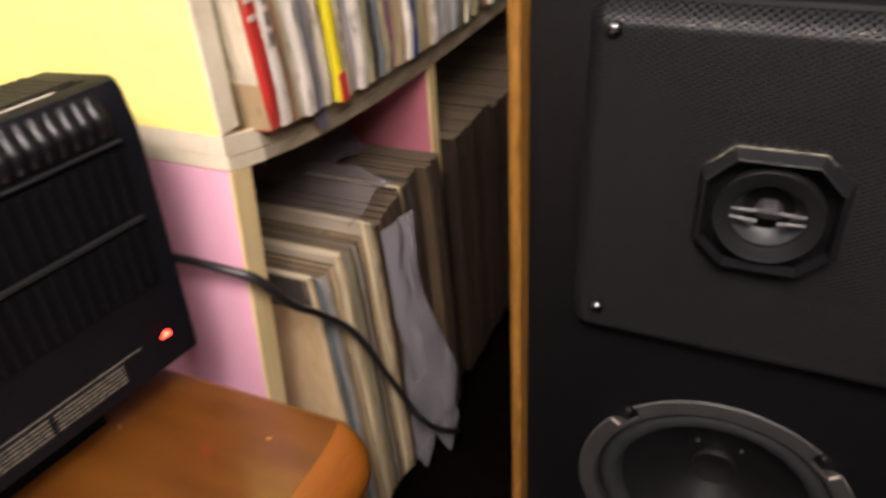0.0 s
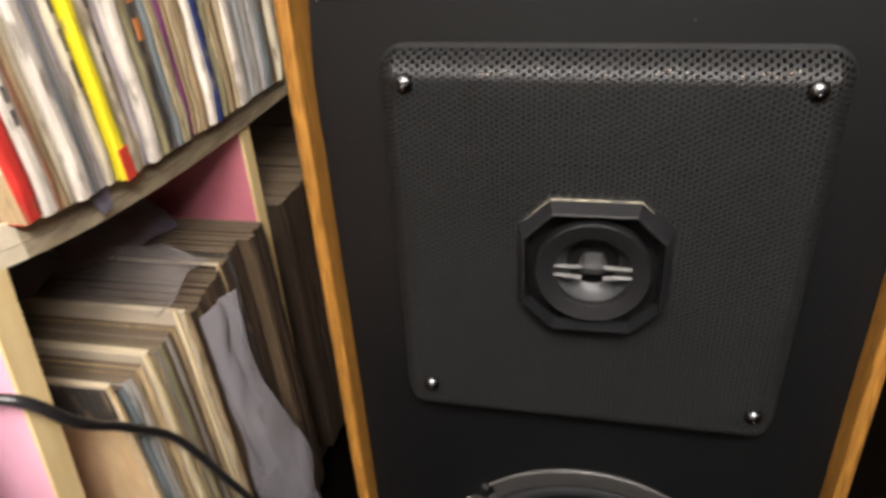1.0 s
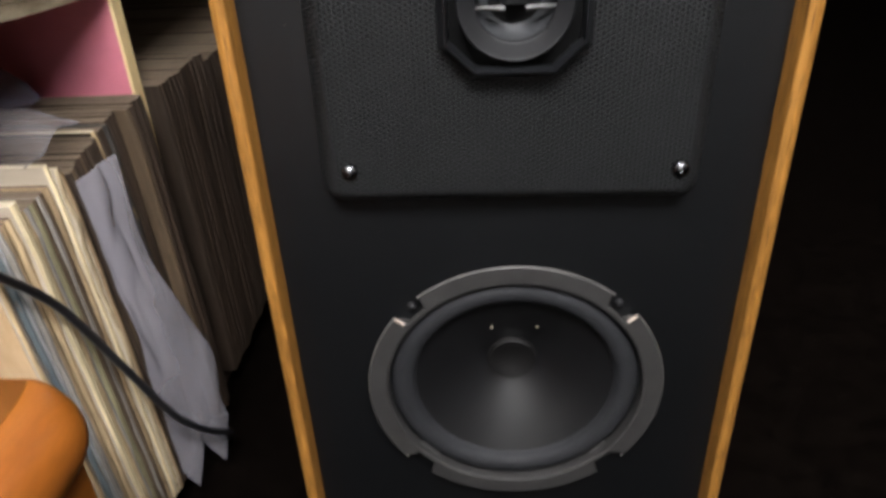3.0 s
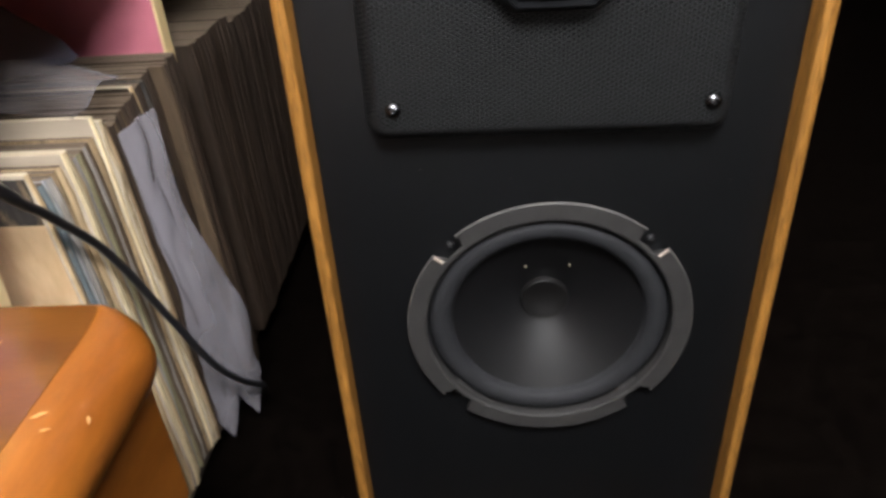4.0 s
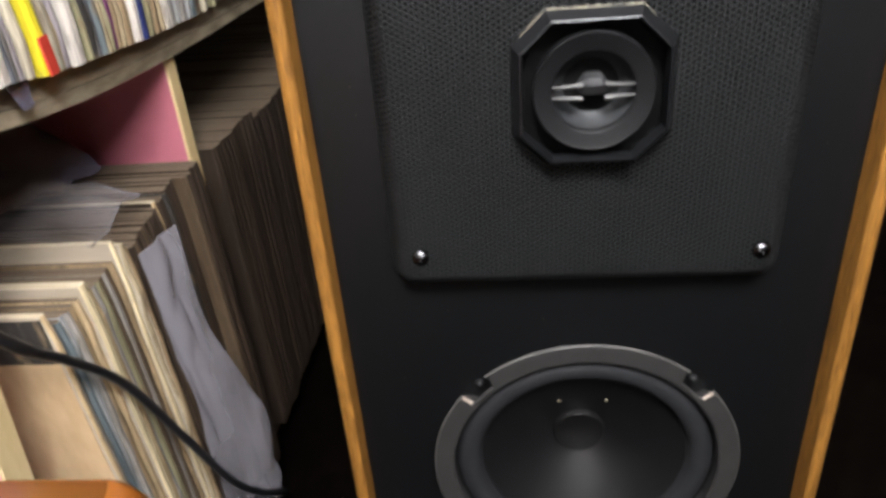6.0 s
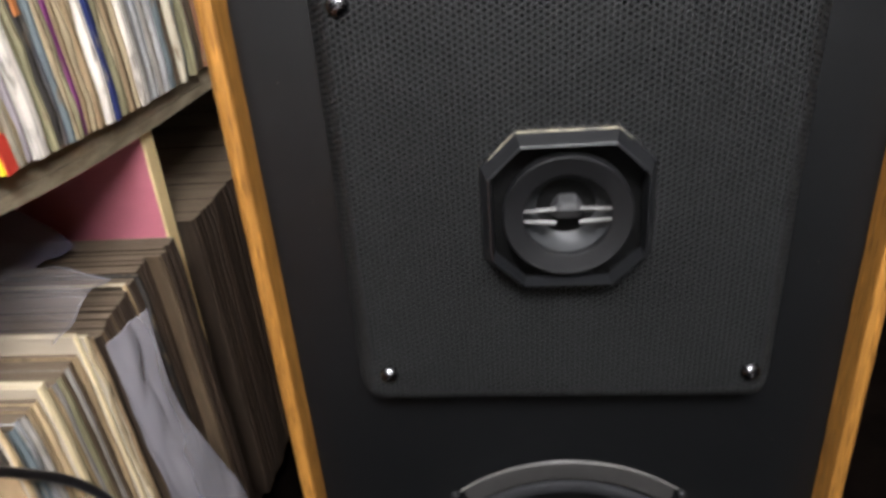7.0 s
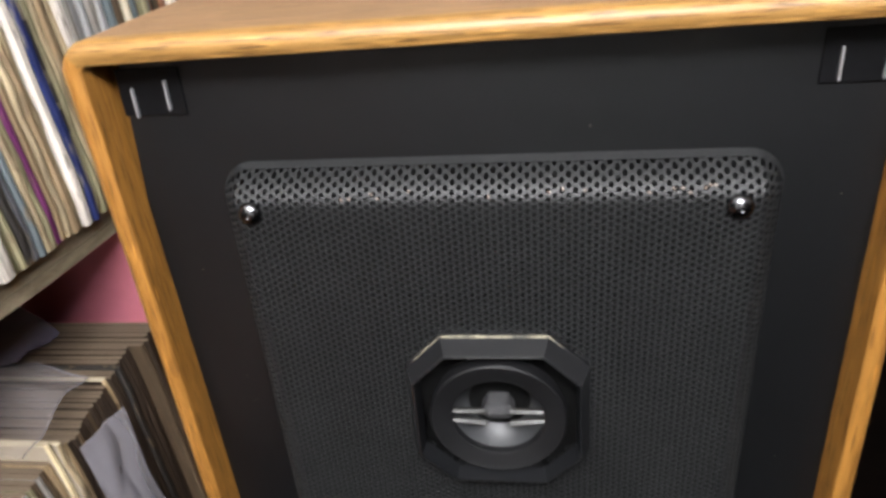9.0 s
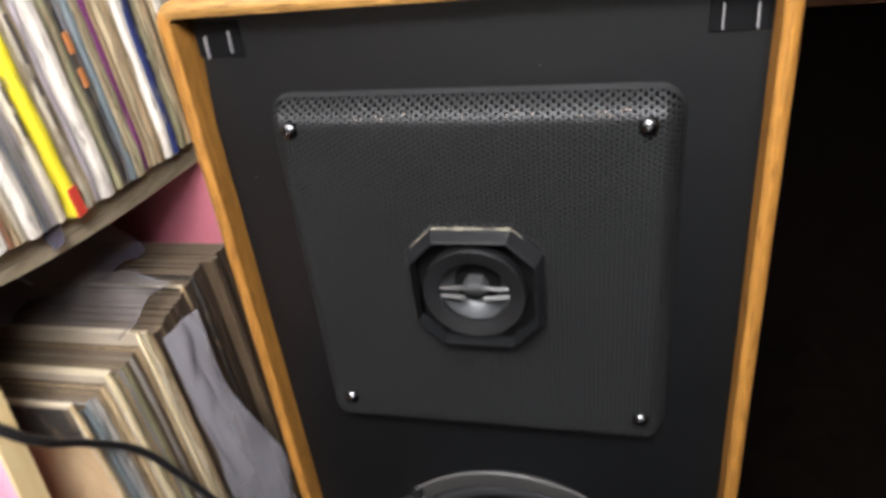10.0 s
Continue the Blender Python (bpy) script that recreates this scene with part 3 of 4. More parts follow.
part("surround", lathe([(0.0758, 0.004), (0.0750, 0.0005)] + [(0.0674 + 0.0070 * math.cos(a), 0.0012 - 0.0062 * math.sin(a)) for a in (math.pi * k / 12 for k in range(13))]
           + [(0.0596, 0.0022)], 96), RUBBER, woofer, "black rubber roll surround", 60)
part("cone", lathe([(0.0600, 0.0020), (0.051, 0.0062), (0.038, 0.0130), (0.026, 0.0200), (0.0150, 0.0262)], 96), CONE, woofer, "dark concave woofer cone", 60)
for sx in (-1, 1):
    part("lead_joint", lathe([(0.0011 * math.sin(a), -0.0010 * math.cos(a)) for a in (math.pi * k / 8 for k in range(9))], 12), LEAD_DOT, woofer, "small pale glue dot", 60, pose(sx * 0.0138 + 0.0008, 0.0152, 0.0308))
part("dust_cap", lathe([(0.0158, 0.0262), (0.0152, 0.0222), (0.0146, 0.0214), (0.0138, 0.0216), (0.0080, 0.0240), (0, 0.0250)], 48), CAP, woofer, "black concave dust cap", 40)
for sx in (-1, 1):
    for sz in (-1, 1):
        ws = new("basket_screw", screw_me)
        ws.parent, ws.location, ws.scale = woofer, (sx * 0.0585, -0.001, sz * 0.0585), (0.62, 0.62, 0.62)
        ws.data = bpy.data.meshes.get("dark_screw") or screw_me.copy()
        ws.data.name = "dark_screw"
        ws.data.materials[0] = RING_BLACK

for a0 in (38.6, 141.4):
    part("dust_lip", tube([((WR - 0.0012 - 0.0062 * k / 5) * math.cos(radians(a0)), -0.0076 + 0.0002 * math.sin(2.4 * k), (WR - 0.0012 - 0.0062 * k / 5) * math.sin(radians(a0))) for k in range(6)], 0.0011, 6, 2),
         PALE_LINT, woofer, "pale dust caught in the notch", 60)

lint = random.Random(21)
for lx, lz in ((-0.1060, 0.468), (-0.1048, 0.455), (-0.1120, 0.520), (0.1085, 0.430), (0.1020, 0.332), (-0.0700, 0.345), (0.0350, 0.5715), (-0.0980, 0.300), (0.1150, 0.545), (-0.0200, 0.338)):
    part("dust_speck", box(-lint.uniform(0.0001, 0.0003), 0.00012, -0.0002, 0.0002, -0.00015, lint.uniform(0.0001, 0.0003)), LEAD_DOT, speaker,
         at=pose(lx, BAF - 0.0003, lz, 0, lint.uniform(0, 90), 0))

# cloth-grille holders in the corners
for cx, cz, gap, turn in ((-0.1125, 0.5893, 0.0062, 1.5), (0.1140, 0.5890, 0.0064, 0.0)):
    hold = part("grille_holder", box(-0.0116, 0.0116, -0.0009, 0.0, -0.0072, 0.0094, 0.0004), HOLD, speaker, "black plastic grille holder", at=pose(cx, BAF, cz, 0, turn, 0))
    for k in (-1, 1):
        part("pin", box(k * gap - 0.00034, k * gap + 0.00034, -0.0024, -0.0008, -0.0062 + 0.0012 * k * (turn > 0), 0.0040 + 0.0012 * k * (turn > 0), 0.0002), STEEL_PIN, hold, "bright steel pin")

# ---- record shelves ----
SX, SY, SZ = 0.003, 0.006, 0.004  # how far the shelves and all on them stand off
FX = -0.291            # front edges of both units
YA, YB = -0.054, 1.15  # near and far ends
BX = -0.64
ZL, ZM, ZU, ZT = 0.4325, 0.4420, 0.4545, 0.86


def sag(y):
    """How far the loaded boards stand above their lowest level at y."""
    return 0.0345 * math.exp(-(max(y, YA) + 0.05) / 0.13)


def bent_board(x0, x1, y0, y1, z0, z1):
    """A board that follows the sag along y."""
    bm = bmesh.new()
    rows = []
    n = 40
    for k in range(n + 1):
        y = y0 + (y1 - y0) * (k / n) ** 1.6
        h = sag(y)
        rows.append([bm.verts.new(v) for v in ((x0, y, z0 + h), (x1, y, z0 + h), (x1, y, z1 + h), (x0, y, z1 + h))])
    for a, b in zip(rows, rows[1:]):
        for k in range(4):
            bm.faces.new((a[k], a[(k + 1) % 4], b[(k + 1) % 4], b[k]))
    bm.faces.new(rows[0])
    bm.faces.new(rows[-1][::-1])
    return bm


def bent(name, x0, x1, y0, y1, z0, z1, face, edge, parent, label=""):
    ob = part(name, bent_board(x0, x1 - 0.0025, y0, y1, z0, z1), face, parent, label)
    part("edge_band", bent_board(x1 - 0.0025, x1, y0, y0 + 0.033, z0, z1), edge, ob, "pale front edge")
    # beyond the near end the overhanging records' shade is coloured in, with dirt
    part("edge_band", bent_board(x1 - 0.0028, x1 - 0.0003, y0 + 0.0331, y1, z0, z1), SHADED_DIRTY_EDGE, ob, "grey-brown front edge, dirt and shade put into its colour")
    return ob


def edged(name, x0, x1, y0, y1, z0, z1, face, edge, parent, label=""):
    """A painted board with its bare front edge as a strip of its own."""
    ob = part(name, box(x0, x1 - 0.0025, y0, y1, z0, z1), face, parent, label)
    part("edge_band", box(x1 - 0.0025, x1, y0, y1, z0, z1, 0.0006), edge, ob, "pale bare wood front edge")
    return ob


low = thing("record_shelf", "pink-painted wooden record shelf unit, pale edges, full of records", "shelf", pose(SX, SY, 0))


def slant_panel(x0, x1, y0, y1, z1, cut):
    """An upright panel whose front runs back by cut from its head to its foot."""
    bm = box(x0, x1, y0, y1, 0.0, z1)
    for v in bm.verts:
        if v.co.z < 0.01:
            v.co.x -= cut
    return bm


end_panel = part("side_panel", slant_panel(BX + 0.04, FX - 0.0025, YA, YA + 0.018, ZL + sag(YA) - 0.0015, 0.040), PINK, low, "pink painted end panel")
part("edge_band", slant_panel(FX - 0.0025, FX, YA, YA + 0.018, ZL + sag(YA) - 0.0015, 0.040), PALE_EDGE, end_panel, "pale bare wood front edge")
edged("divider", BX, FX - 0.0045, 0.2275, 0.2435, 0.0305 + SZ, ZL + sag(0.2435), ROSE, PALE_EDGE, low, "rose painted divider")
# far end, bottom, plinth and back are coloured dark for the bay's shade
edged("side_panel", BX, FX, YB - 0.018, YB, 0.0, ZL, WALL_DARK, WALL_DARK, low, "far end panel, deep shade put into its colour")
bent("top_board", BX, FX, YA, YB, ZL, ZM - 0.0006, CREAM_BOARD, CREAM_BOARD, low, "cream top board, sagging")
part("bottom_board", box(BX, FX - 0.010, YA + 0.018, YB - 0.018, 0.012, 0.030 + SZ), DARK_BOARD, low, "worn bottom board, the bay's shade put into its dark colour")
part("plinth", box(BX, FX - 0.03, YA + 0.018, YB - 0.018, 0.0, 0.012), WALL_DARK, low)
part("back_panel", box(BX - 0.006, BX, YA, YB, 0.0, ZM - 0.0006), WALL_DARK, low, "back board, the gap's shade put into its dark colour")

up = thing("record_shelf", "yellow-painted wooden record shelf unit standing on another", "shelf", pose(SX, SY, 0))
edged("side_panel", BX, FX, YA, YA + 0.016, ZU + sag(YA) + 0.0003, ZT, YELLOW, CREAM_BOARD, up, "yellow painted end panel")
edged("side_panel", BX, FX, YB - 0.016, YB, ZU + 0.0005, ZT, YELLOW, CREAM_BOARD, up, "yellow painted end panel")
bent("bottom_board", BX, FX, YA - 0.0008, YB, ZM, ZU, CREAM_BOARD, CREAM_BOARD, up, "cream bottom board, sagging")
part("board_lining", bent_board(BX, FX - 0.004, YA + 0.0165, YB - 0.0165, ZU + 0.0002, ZU + 0.0010), BROWN_BOARD, up, "brown worn shelf surface")
edged("top_board", BX, FX, YA, YB, ZT, ZT + 0.016, CREAM_BOARD, CREAM_BOARD, up, "cream top board")
part("back_panel", box(BX - 0.006, BX, YA, YB, ZM, ZT), YELLOW, up)

# ---- records ----
PAL = {}
for nm, c in (("cream", (0.70, 0.62, 0.46)), ("tan", (0.42, 0.30, 0.17)), ("brown", (0.22, 0.15, 0.09)), ("white", (0.97, 0.89, 0.78)),
              ("red", (0.75, 0.05, 0.04)), ("yellow", (1.0, 0.84, 0.04)), ("navy", (0.025, 0.038, 0.15)), ("grey", (0.39, 0.36, 0.32)),
              ("teal", (0.19, 0.23, 0.24)), ("maroon", (0.26, 0.05, 0.20)), ("olive", (0.34, 0.31, 0.18)), ("dark", (0.05, 0.045, 0.04)),
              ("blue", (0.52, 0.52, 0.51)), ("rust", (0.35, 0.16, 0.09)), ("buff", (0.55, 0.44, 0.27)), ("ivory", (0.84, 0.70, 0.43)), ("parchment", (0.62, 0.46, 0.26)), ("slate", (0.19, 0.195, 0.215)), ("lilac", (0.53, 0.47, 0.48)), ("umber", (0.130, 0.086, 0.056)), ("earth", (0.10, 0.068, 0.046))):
    # umber, earth and brown are cut down to hold the deep bays' shade
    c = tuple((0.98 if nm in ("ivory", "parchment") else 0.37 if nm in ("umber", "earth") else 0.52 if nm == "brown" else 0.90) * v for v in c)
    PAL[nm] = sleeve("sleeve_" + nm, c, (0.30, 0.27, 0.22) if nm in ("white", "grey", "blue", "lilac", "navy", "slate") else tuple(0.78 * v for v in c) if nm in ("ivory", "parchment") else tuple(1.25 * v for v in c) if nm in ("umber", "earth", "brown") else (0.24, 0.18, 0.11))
PAPER = mat("sleeve_card_edge", (0.150, 0.110, 0.072), 0.8, (0.100, 0.072, 0.047), 220, 0.3, 600, spread=0.07, stretch=(0.08, 2, 1))
PAPER_PALE = mat("pale_card_edge", (0.62, 0.54, 0.38), 0.75, (0.40, 0.33, 0.22), 200, 0.4, 600, spread=0.08, stretch=(0.08, 2, 1))
WORDS = {"white": "white", "cream": "cream", "tan": "tan card", "brown": "brown card", "ivory": "pale ivory", "parchment": "parchment-coloured", "umber": "shade-darkened umber card", "earth": "shade-darkened brown card", "buff": "buff card"}
rnd = random.Random(7)


def record(y, x, z, thick, color, lean=0.0, twist=0.0, size=0.313, label=None, worn=0.0006, paper=None, face=None):
    """A sleeved record: the card sleeve, a little slack and dented along its spine, open paper edge on top."""
    nz = 16
    bm = bmesh.new()
    rows = []
    for k in range(nz + 1):
        h = size * k / nz
        w = thick * (0.475 + 0.03 * math.sin(math.pi * k / nz)) + rnd.uniform(-1, 1) * worn * 0.3
        e = rnd.uniform(-1, 1) * worn + (0.0015 if k in (0, nz) else 0)
        rows.append([bm.verts.new(v) for v in ((-0.31, -w, h), (-e - 0.0012, -w, h), (-e, -w * 0.5, h), (-e, w * 0.5, h), (-e - 0.0012, w, h), (-0.31, w, h))])
    for a, b in zip(rows, rows[1:]):
        for k in range(6):
            f = bm.faces.new((a[k], a[(k + 1) % 6], b[(k + 1) % 6], b[k]))
            if face and k in (0, 4):
                f.material_index = 2
    bm.faces.new(rows[0][::-1])
    top = bm.faces.new(rows[-1])
    bmesh.ops.recalc_face_normals(bm, faces=bm.faces)
    top.material_index = 1
    me = bpy.data.meshes.new("record")
    bm.to_mesh(me)
    bm.free()
    me.materials.append(PAL[color])
    me.materials.append(paper or PAPER)
    if face:
        me.materials.append(face)
    ob = new("record", me)
    ob.matrix_basis = pose(x + SX, y + SY, z, lean, 0, twist)
    return tagged(ob, label or "vinyl record in a worn %s sleeve, spine outward" % WORDS.get(color, color), "record", "records on the shelves")


def print_bars(ob, spans, material, x=0.0004, width=0.0022):
    """Lettering too small to read, as bars along the spine."""
    for z0, z1 in spans:
        part("spine_print", box(-0.0004, x + 0.0006, -width / 2, width / 2, z0, z1), material, ob)


COVER_STONE = mat("faded_cover_print", (0.50, 0.43, 0.33), 0.45, (0.36, 0.30, 0.22), 16, 0.15, 200, stretch=(0.3, 1, 1.6))
COVER_BUFF = mat("buff_cover_print", (0.80, 0.62, 0.38), 0.30, (0.50, 0.34, 0.18), 13, 0.5, 16, stretch=(1.4, 1, 0.5), coat=0.8, coat_rough=0.12)
PRINT_DARK = mat("dark_print", (0.06, 0.05, 0.05), 0.6)
PRINT_ORANGE = mat("orange_print", (0.55, 0.20, 0.06), 0.6)
PRINT_RED = mat("red_print", (0.6, 0.05, 0.03), 0.6)
upper = [(-0.0188, 0.0132, "red"), (-0.0065, 0.0100, "white"), (0.0012, 0.0048, "rust"), (0.0066, 0.0050, "tan"), (0.0125, 0.0055, "cream"), (0.0212, 0.0095, "white"),
         (0.0288, 0.0045, "slate"), (0.0340, 0.0048, "grey"), (0.0395, 0.0050, "lilac"), (0.0462, 0.0062, "cream"), (0.0572, 0.0088, "yellow"),
         (0.0658, 0.0048, "buff"), (0.0712, 0.0050, "cream"), (0.0770, 0.0055, "buff"), (0.0830, 0.0050, "lilac"), (0.0922, 0.0102, "white"), (0.1004, 0.0046, "olive"), (0.1056, 0.0046, "olive"),
         (0.1118, 0.0060, "dark"), (0.1182, 0.0050, "slate"), (0.1238, 0.0050, "teal"), (0.1298, 0.0055, "buff"), (0.1352, 0.0042, "olive"), (0.1408, 0.0055, "maroon"),
         (0.1468, 0.0050, "tan"), (0.1524, 0.0048, "buff"), (0.1578, 0.0048, "tan"), (0.1632, 0.0048, "buff"), (0.1706, 0.0082, "white"), (0.1788, 0.0070, "navy"),
         (0.1856, 0.0052, "cream"), (0.1908, 0.0042, "olive"), (0.1958, 0.0046, "buff"), (0.2012, 0.0050, "tan"), (0.2066, 0.0046, "brown"), (0.2118, 0.0046, "buff"),
         (0.2182, 0.0070, "white"), (0.2256, 0.0060, "grey"), (0.2334, 0.0080, "blue"), (0.2424, 0.0084, "blue"), (0.2515, 0.0080, "grey"), (0.2605, 0.0080, "blue")]
names = {"red": "thick red box-set record sleeve with pale print", "yellow": "bright yellow record sleeve with a red foot",
         "maroon": "dark maroon record sleeve, narrow spine", "navy": "navy blue record sleeve, frayed spine"}
ZR = ZU + 0.0015
for y, th, col in upper:
    ob = record(y, FX + 0.011 + rnd.uniform(-0.0018, 0.0012) + (0.0028 if col in ("red", "white", "yellow", "navy") else 0), ZR + sag(y + 0.004), th, col,
                4.6 - 9 * max(y, 0) * 0.3 + rnd.uniform(-0.15, 0.15), rnd.uniform(-0.4, 0.4), label=names.get(col), worn=0.0011 if col in ("tan", "buff", "dark", "olive") else 0.0005)
    if col == "red":
        part("cover", box(-0.309, -0.0015, -0.0066, -0.0060, 0.030, 0.312), PAL["cream"], ob, "cream cover face")
        part("cover_foot", box(-0.309, -0.0015, -0.0066, -0.0060, 0.001, 0.0298), PAL["tan"], ob, "tan foot of the cover")
        print_bars(ob, [(0.066, 0.069), (0.076, 0.079), (0.090, 0.104), (0.118, 0.140)], PRINT_PALE, width=0.0065)
    elif col == "yellow":
        print_bars(ob, [(0.0, 0.020)], PRINT_RED, width=0.0080)
    elif col == "dark":
        for z0, z1, paint in ((0.075, 0.088, PRINT_ORANGE), (0.098, 0.112, PRINT_ORANGE), (0.150, 0.176, PRINT_RED), (0.188, 0.214, PRINT_RED), (0.24, 0.262, PRINT_ORANGE)):
            print_bars(ob, [(z0, z1)], paint, width=0.0040)
    elif col == "cream" and y > 0.03:
        print_bars(ob, [(0.06, 0.075), (0.08, 0.092), (0.1, 0.13)], PRINT_DARK, width=0.0016)
    elif col == "white" and y < 0.01:
        print_bars(ob, [(0.05 + 0.012 * k, 0.058 + 0.012 * k) for k in range(12)], PRINT_DARK, width=0.002)
y = 0.2705
while y < 1.12:
    th = rnd.choice((0.004, 0.005, 0.006, 0.008))
    record(y, FX + 0.011 + rnd.uniform(-0.004, 0.004), ZR + sag(y), th, rnd.choice(("tan", "brown", "grey", "buff", "olive", "dark", "rust", "cream", "white", "teal")), 3.0 + rnd.uniform(-0.6, 0.6), rnd.uniform(-1, 1))
    y += th + 0.0006

# lower shelf, first bay: pale sleeves in front, further in browner, shade in their colour
lower = [(-0.002, 0.0040, "parchment", 0.3225, 0.003),
         (0.0035, 0.0045, "grey", 0.311, 0.000), (0.0085, 0.0045, "teal", 0.310, 0.001), (0.0135, 0.0045, "blue", 0.311, 0.000), (0.0185, 0.0045, "grey", 0.310, 0.001), (0.0235, 0.0045, "tan", 0.311, 0.001), (0.0285, 0.0045, "parchment", 0.312, 0.002),
         (0.0345, 0.0068, "ivory", 0.319, 0.005),
         (0.0403, 0.0040, "olive", 0.309, 0.001), (0.0448, 0.0040, "parchment", 0.309, 0.001), (0.0492, 0.0040, "grey", 0.3085, 0.000), (0.0537, 0.0040, "olive", 0.309, 0.001),
         (0.0582, 0.0042, "brown", 0.309, 0.001), (0.0628, 0.0042, "grey", 0.3095, 0.001), (0.0675, 0.0042, "brown", 0.310, 0.001), (0.0718, 0.0036, "tan", 0.312, 0.002), (0.0762, 0.0046, "ivory", 0.3245, 0.004),
         (0.0812, 0.0042, "buff", 0.320, 0.006), (0.0860, 0.0042, "tan", 0.315, 0.006)]
ZB = 0.031 + SZ
for y, th, col, sz, dx in lower:
    ob = record(y + 0.0195, FX - 0.001 + dx, ZB, th, col, 3.5 + rnd.uniform(-0.06, 0.06), rnd.uniform(-0.3, 0.3), sz, worn=0.0018 if col == "buff" else 0.0006, paper=PAPER_PALE if sz > 0.316 else None, face=COVER_STONE if sz > 0.313 else None)
    if y < 0:
        part("cover", box(-0.309, -0.0030, -0.0030, -0.0023, 0.001, 0.2900), COVER_BUFF, ob, "buff cover face in clear wrap")
        part("cover_band", box(-0.309, -0.0030, -0.0030, -0.0023, 0.2902, 0.3205), PAL["dark"], ob, "black band of the cover")
y = 0.0905
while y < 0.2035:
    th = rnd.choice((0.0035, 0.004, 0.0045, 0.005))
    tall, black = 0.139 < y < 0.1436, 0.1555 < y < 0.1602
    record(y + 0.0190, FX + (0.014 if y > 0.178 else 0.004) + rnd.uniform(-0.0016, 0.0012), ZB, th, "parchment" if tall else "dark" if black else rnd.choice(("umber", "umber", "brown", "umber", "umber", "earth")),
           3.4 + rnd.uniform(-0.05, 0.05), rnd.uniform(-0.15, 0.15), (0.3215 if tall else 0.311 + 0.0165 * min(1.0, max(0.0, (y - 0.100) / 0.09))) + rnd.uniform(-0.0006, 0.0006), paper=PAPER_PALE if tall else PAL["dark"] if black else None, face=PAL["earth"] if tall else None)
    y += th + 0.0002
# second bay: shade is in the sleeve colour; the far group is added to close the gap
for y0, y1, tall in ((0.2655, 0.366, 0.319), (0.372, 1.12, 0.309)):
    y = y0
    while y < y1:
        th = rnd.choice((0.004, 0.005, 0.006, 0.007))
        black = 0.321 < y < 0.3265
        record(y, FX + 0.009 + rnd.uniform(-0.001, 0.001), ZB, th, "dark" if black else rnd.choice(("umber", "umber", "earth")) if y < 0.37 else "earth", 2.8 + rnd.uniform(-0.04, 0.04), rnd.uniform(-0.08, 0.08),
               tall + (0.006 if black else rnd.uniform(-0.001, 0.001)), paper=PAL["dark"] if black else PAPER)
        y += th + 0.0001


# ---- plastic outer sleeves ----
def crumple(p, amp, scale):
    v = Vector(p)
    return v + amp * Vector((noise.noise(v * scale), noise.noise(v * scale + Vector((9, 2, 5))), noise.noise(v * scale + Vector((3, 7, 1)))))


def bag_front(u, v):
    """v runs from foot to head along the spine, u outward from it; the foot is torn into two long points."""
    w = 0.024 + 0.035 * math.exp(-((v - 0.24) / 0.28) ** 2) + 0.010 * v + 0.012 * math.exp(-(v / 0.07) ** 2)
    torn = 0.040 * abs(((1.9 * u + 0.12) % 1.0) - 0.5) * 2 + 0.012 * u
    z = 0.018 + torn + (0.3175 - torn + 0.006 * u) * v
    fold = 0.0030 * math.sin(3.0 * u + 2.5 * v) * (0.3 + u)
    fold += 0.0050 * abs(noise.noise(Vector((1.1 * u + 2.0 * v, 3.6 * v - 1.1 * u, 4.4)))) + 0.0030 * abs(noise.noise(Vector((1.7 * u - 2.4 * v, 5 * v + 1.6 * u, 9.1))))
    return crumple((-0.286 + 0.50 * w * u + fold, 0.108 + 1.0 * w * u - 0.016 * v, z - 0.012 * u * (1 - v) ** 2), 0.003 * (0.3 + u), 13)


bag = thing("plastic_sleeve", "crumpled clear plastic record sleeve sticking out of the row", "plastic sleeve", pose(SX, SY, SZ))
part("film", sheet(bag_front, 30, 64), CLEAR_BAG, bag, smooth=60)
part("welded_edge", tube([bag_front(1.0, k / 24) for k in range(25)], 0.0005, 6, 3), CLEAR_BAG, bag, "shiny welded edge")
part("welded_edge", tube([bag_front(k / 10, 1.0) for k in range(11)], 0.0005, 6, 3), CLEAR_BAG, bag)


def bag_over(u, v):
    """A slack sheet over the tops, drawn up to a peak, with folds running down from it."""
    x, y = -0.290 - 0.15 * u, 0.056 + 0.074 * v + 0.012 * u
    dx, dy = x + 0.347, y - 0.108
    near = math.exp(-math.hypot(dx / 0.050, dy / 0.036))
    ridge = 0.5 + 0.5 * math.cos(5.0 * math.atan2(dy * 1.5, dx) + 0.8)
    return crumple((x, y, 0.3570 + 0.022 * near + 0.009 * ridge * near ** 0.5 + 0.003 * abs(noise.noise(Vector((x * 14, y * 40, 3))))), 0.003, 26)


bag_top = part("plastic_sleeve", sheet(bag_over, 22, 18), HAZE_BAG, smooth=60, at=pose(SX, SY, SZ))
part("welded_edge", tube([bag_over(0.0, k / 16) for k in range(17)], 0.0005, 6, 3), CLEAR_BAG, bag_top, "shiny welded edge")
part("welded_edge", tube([bag_over(k / 16, 1.0) for k in range(17)], 0.0005, 6, 3), CLEAR_BAG, bag_top)
tagged(bag_top, "clear plastic sleeve lying over the record tops", "plastic sleeve")


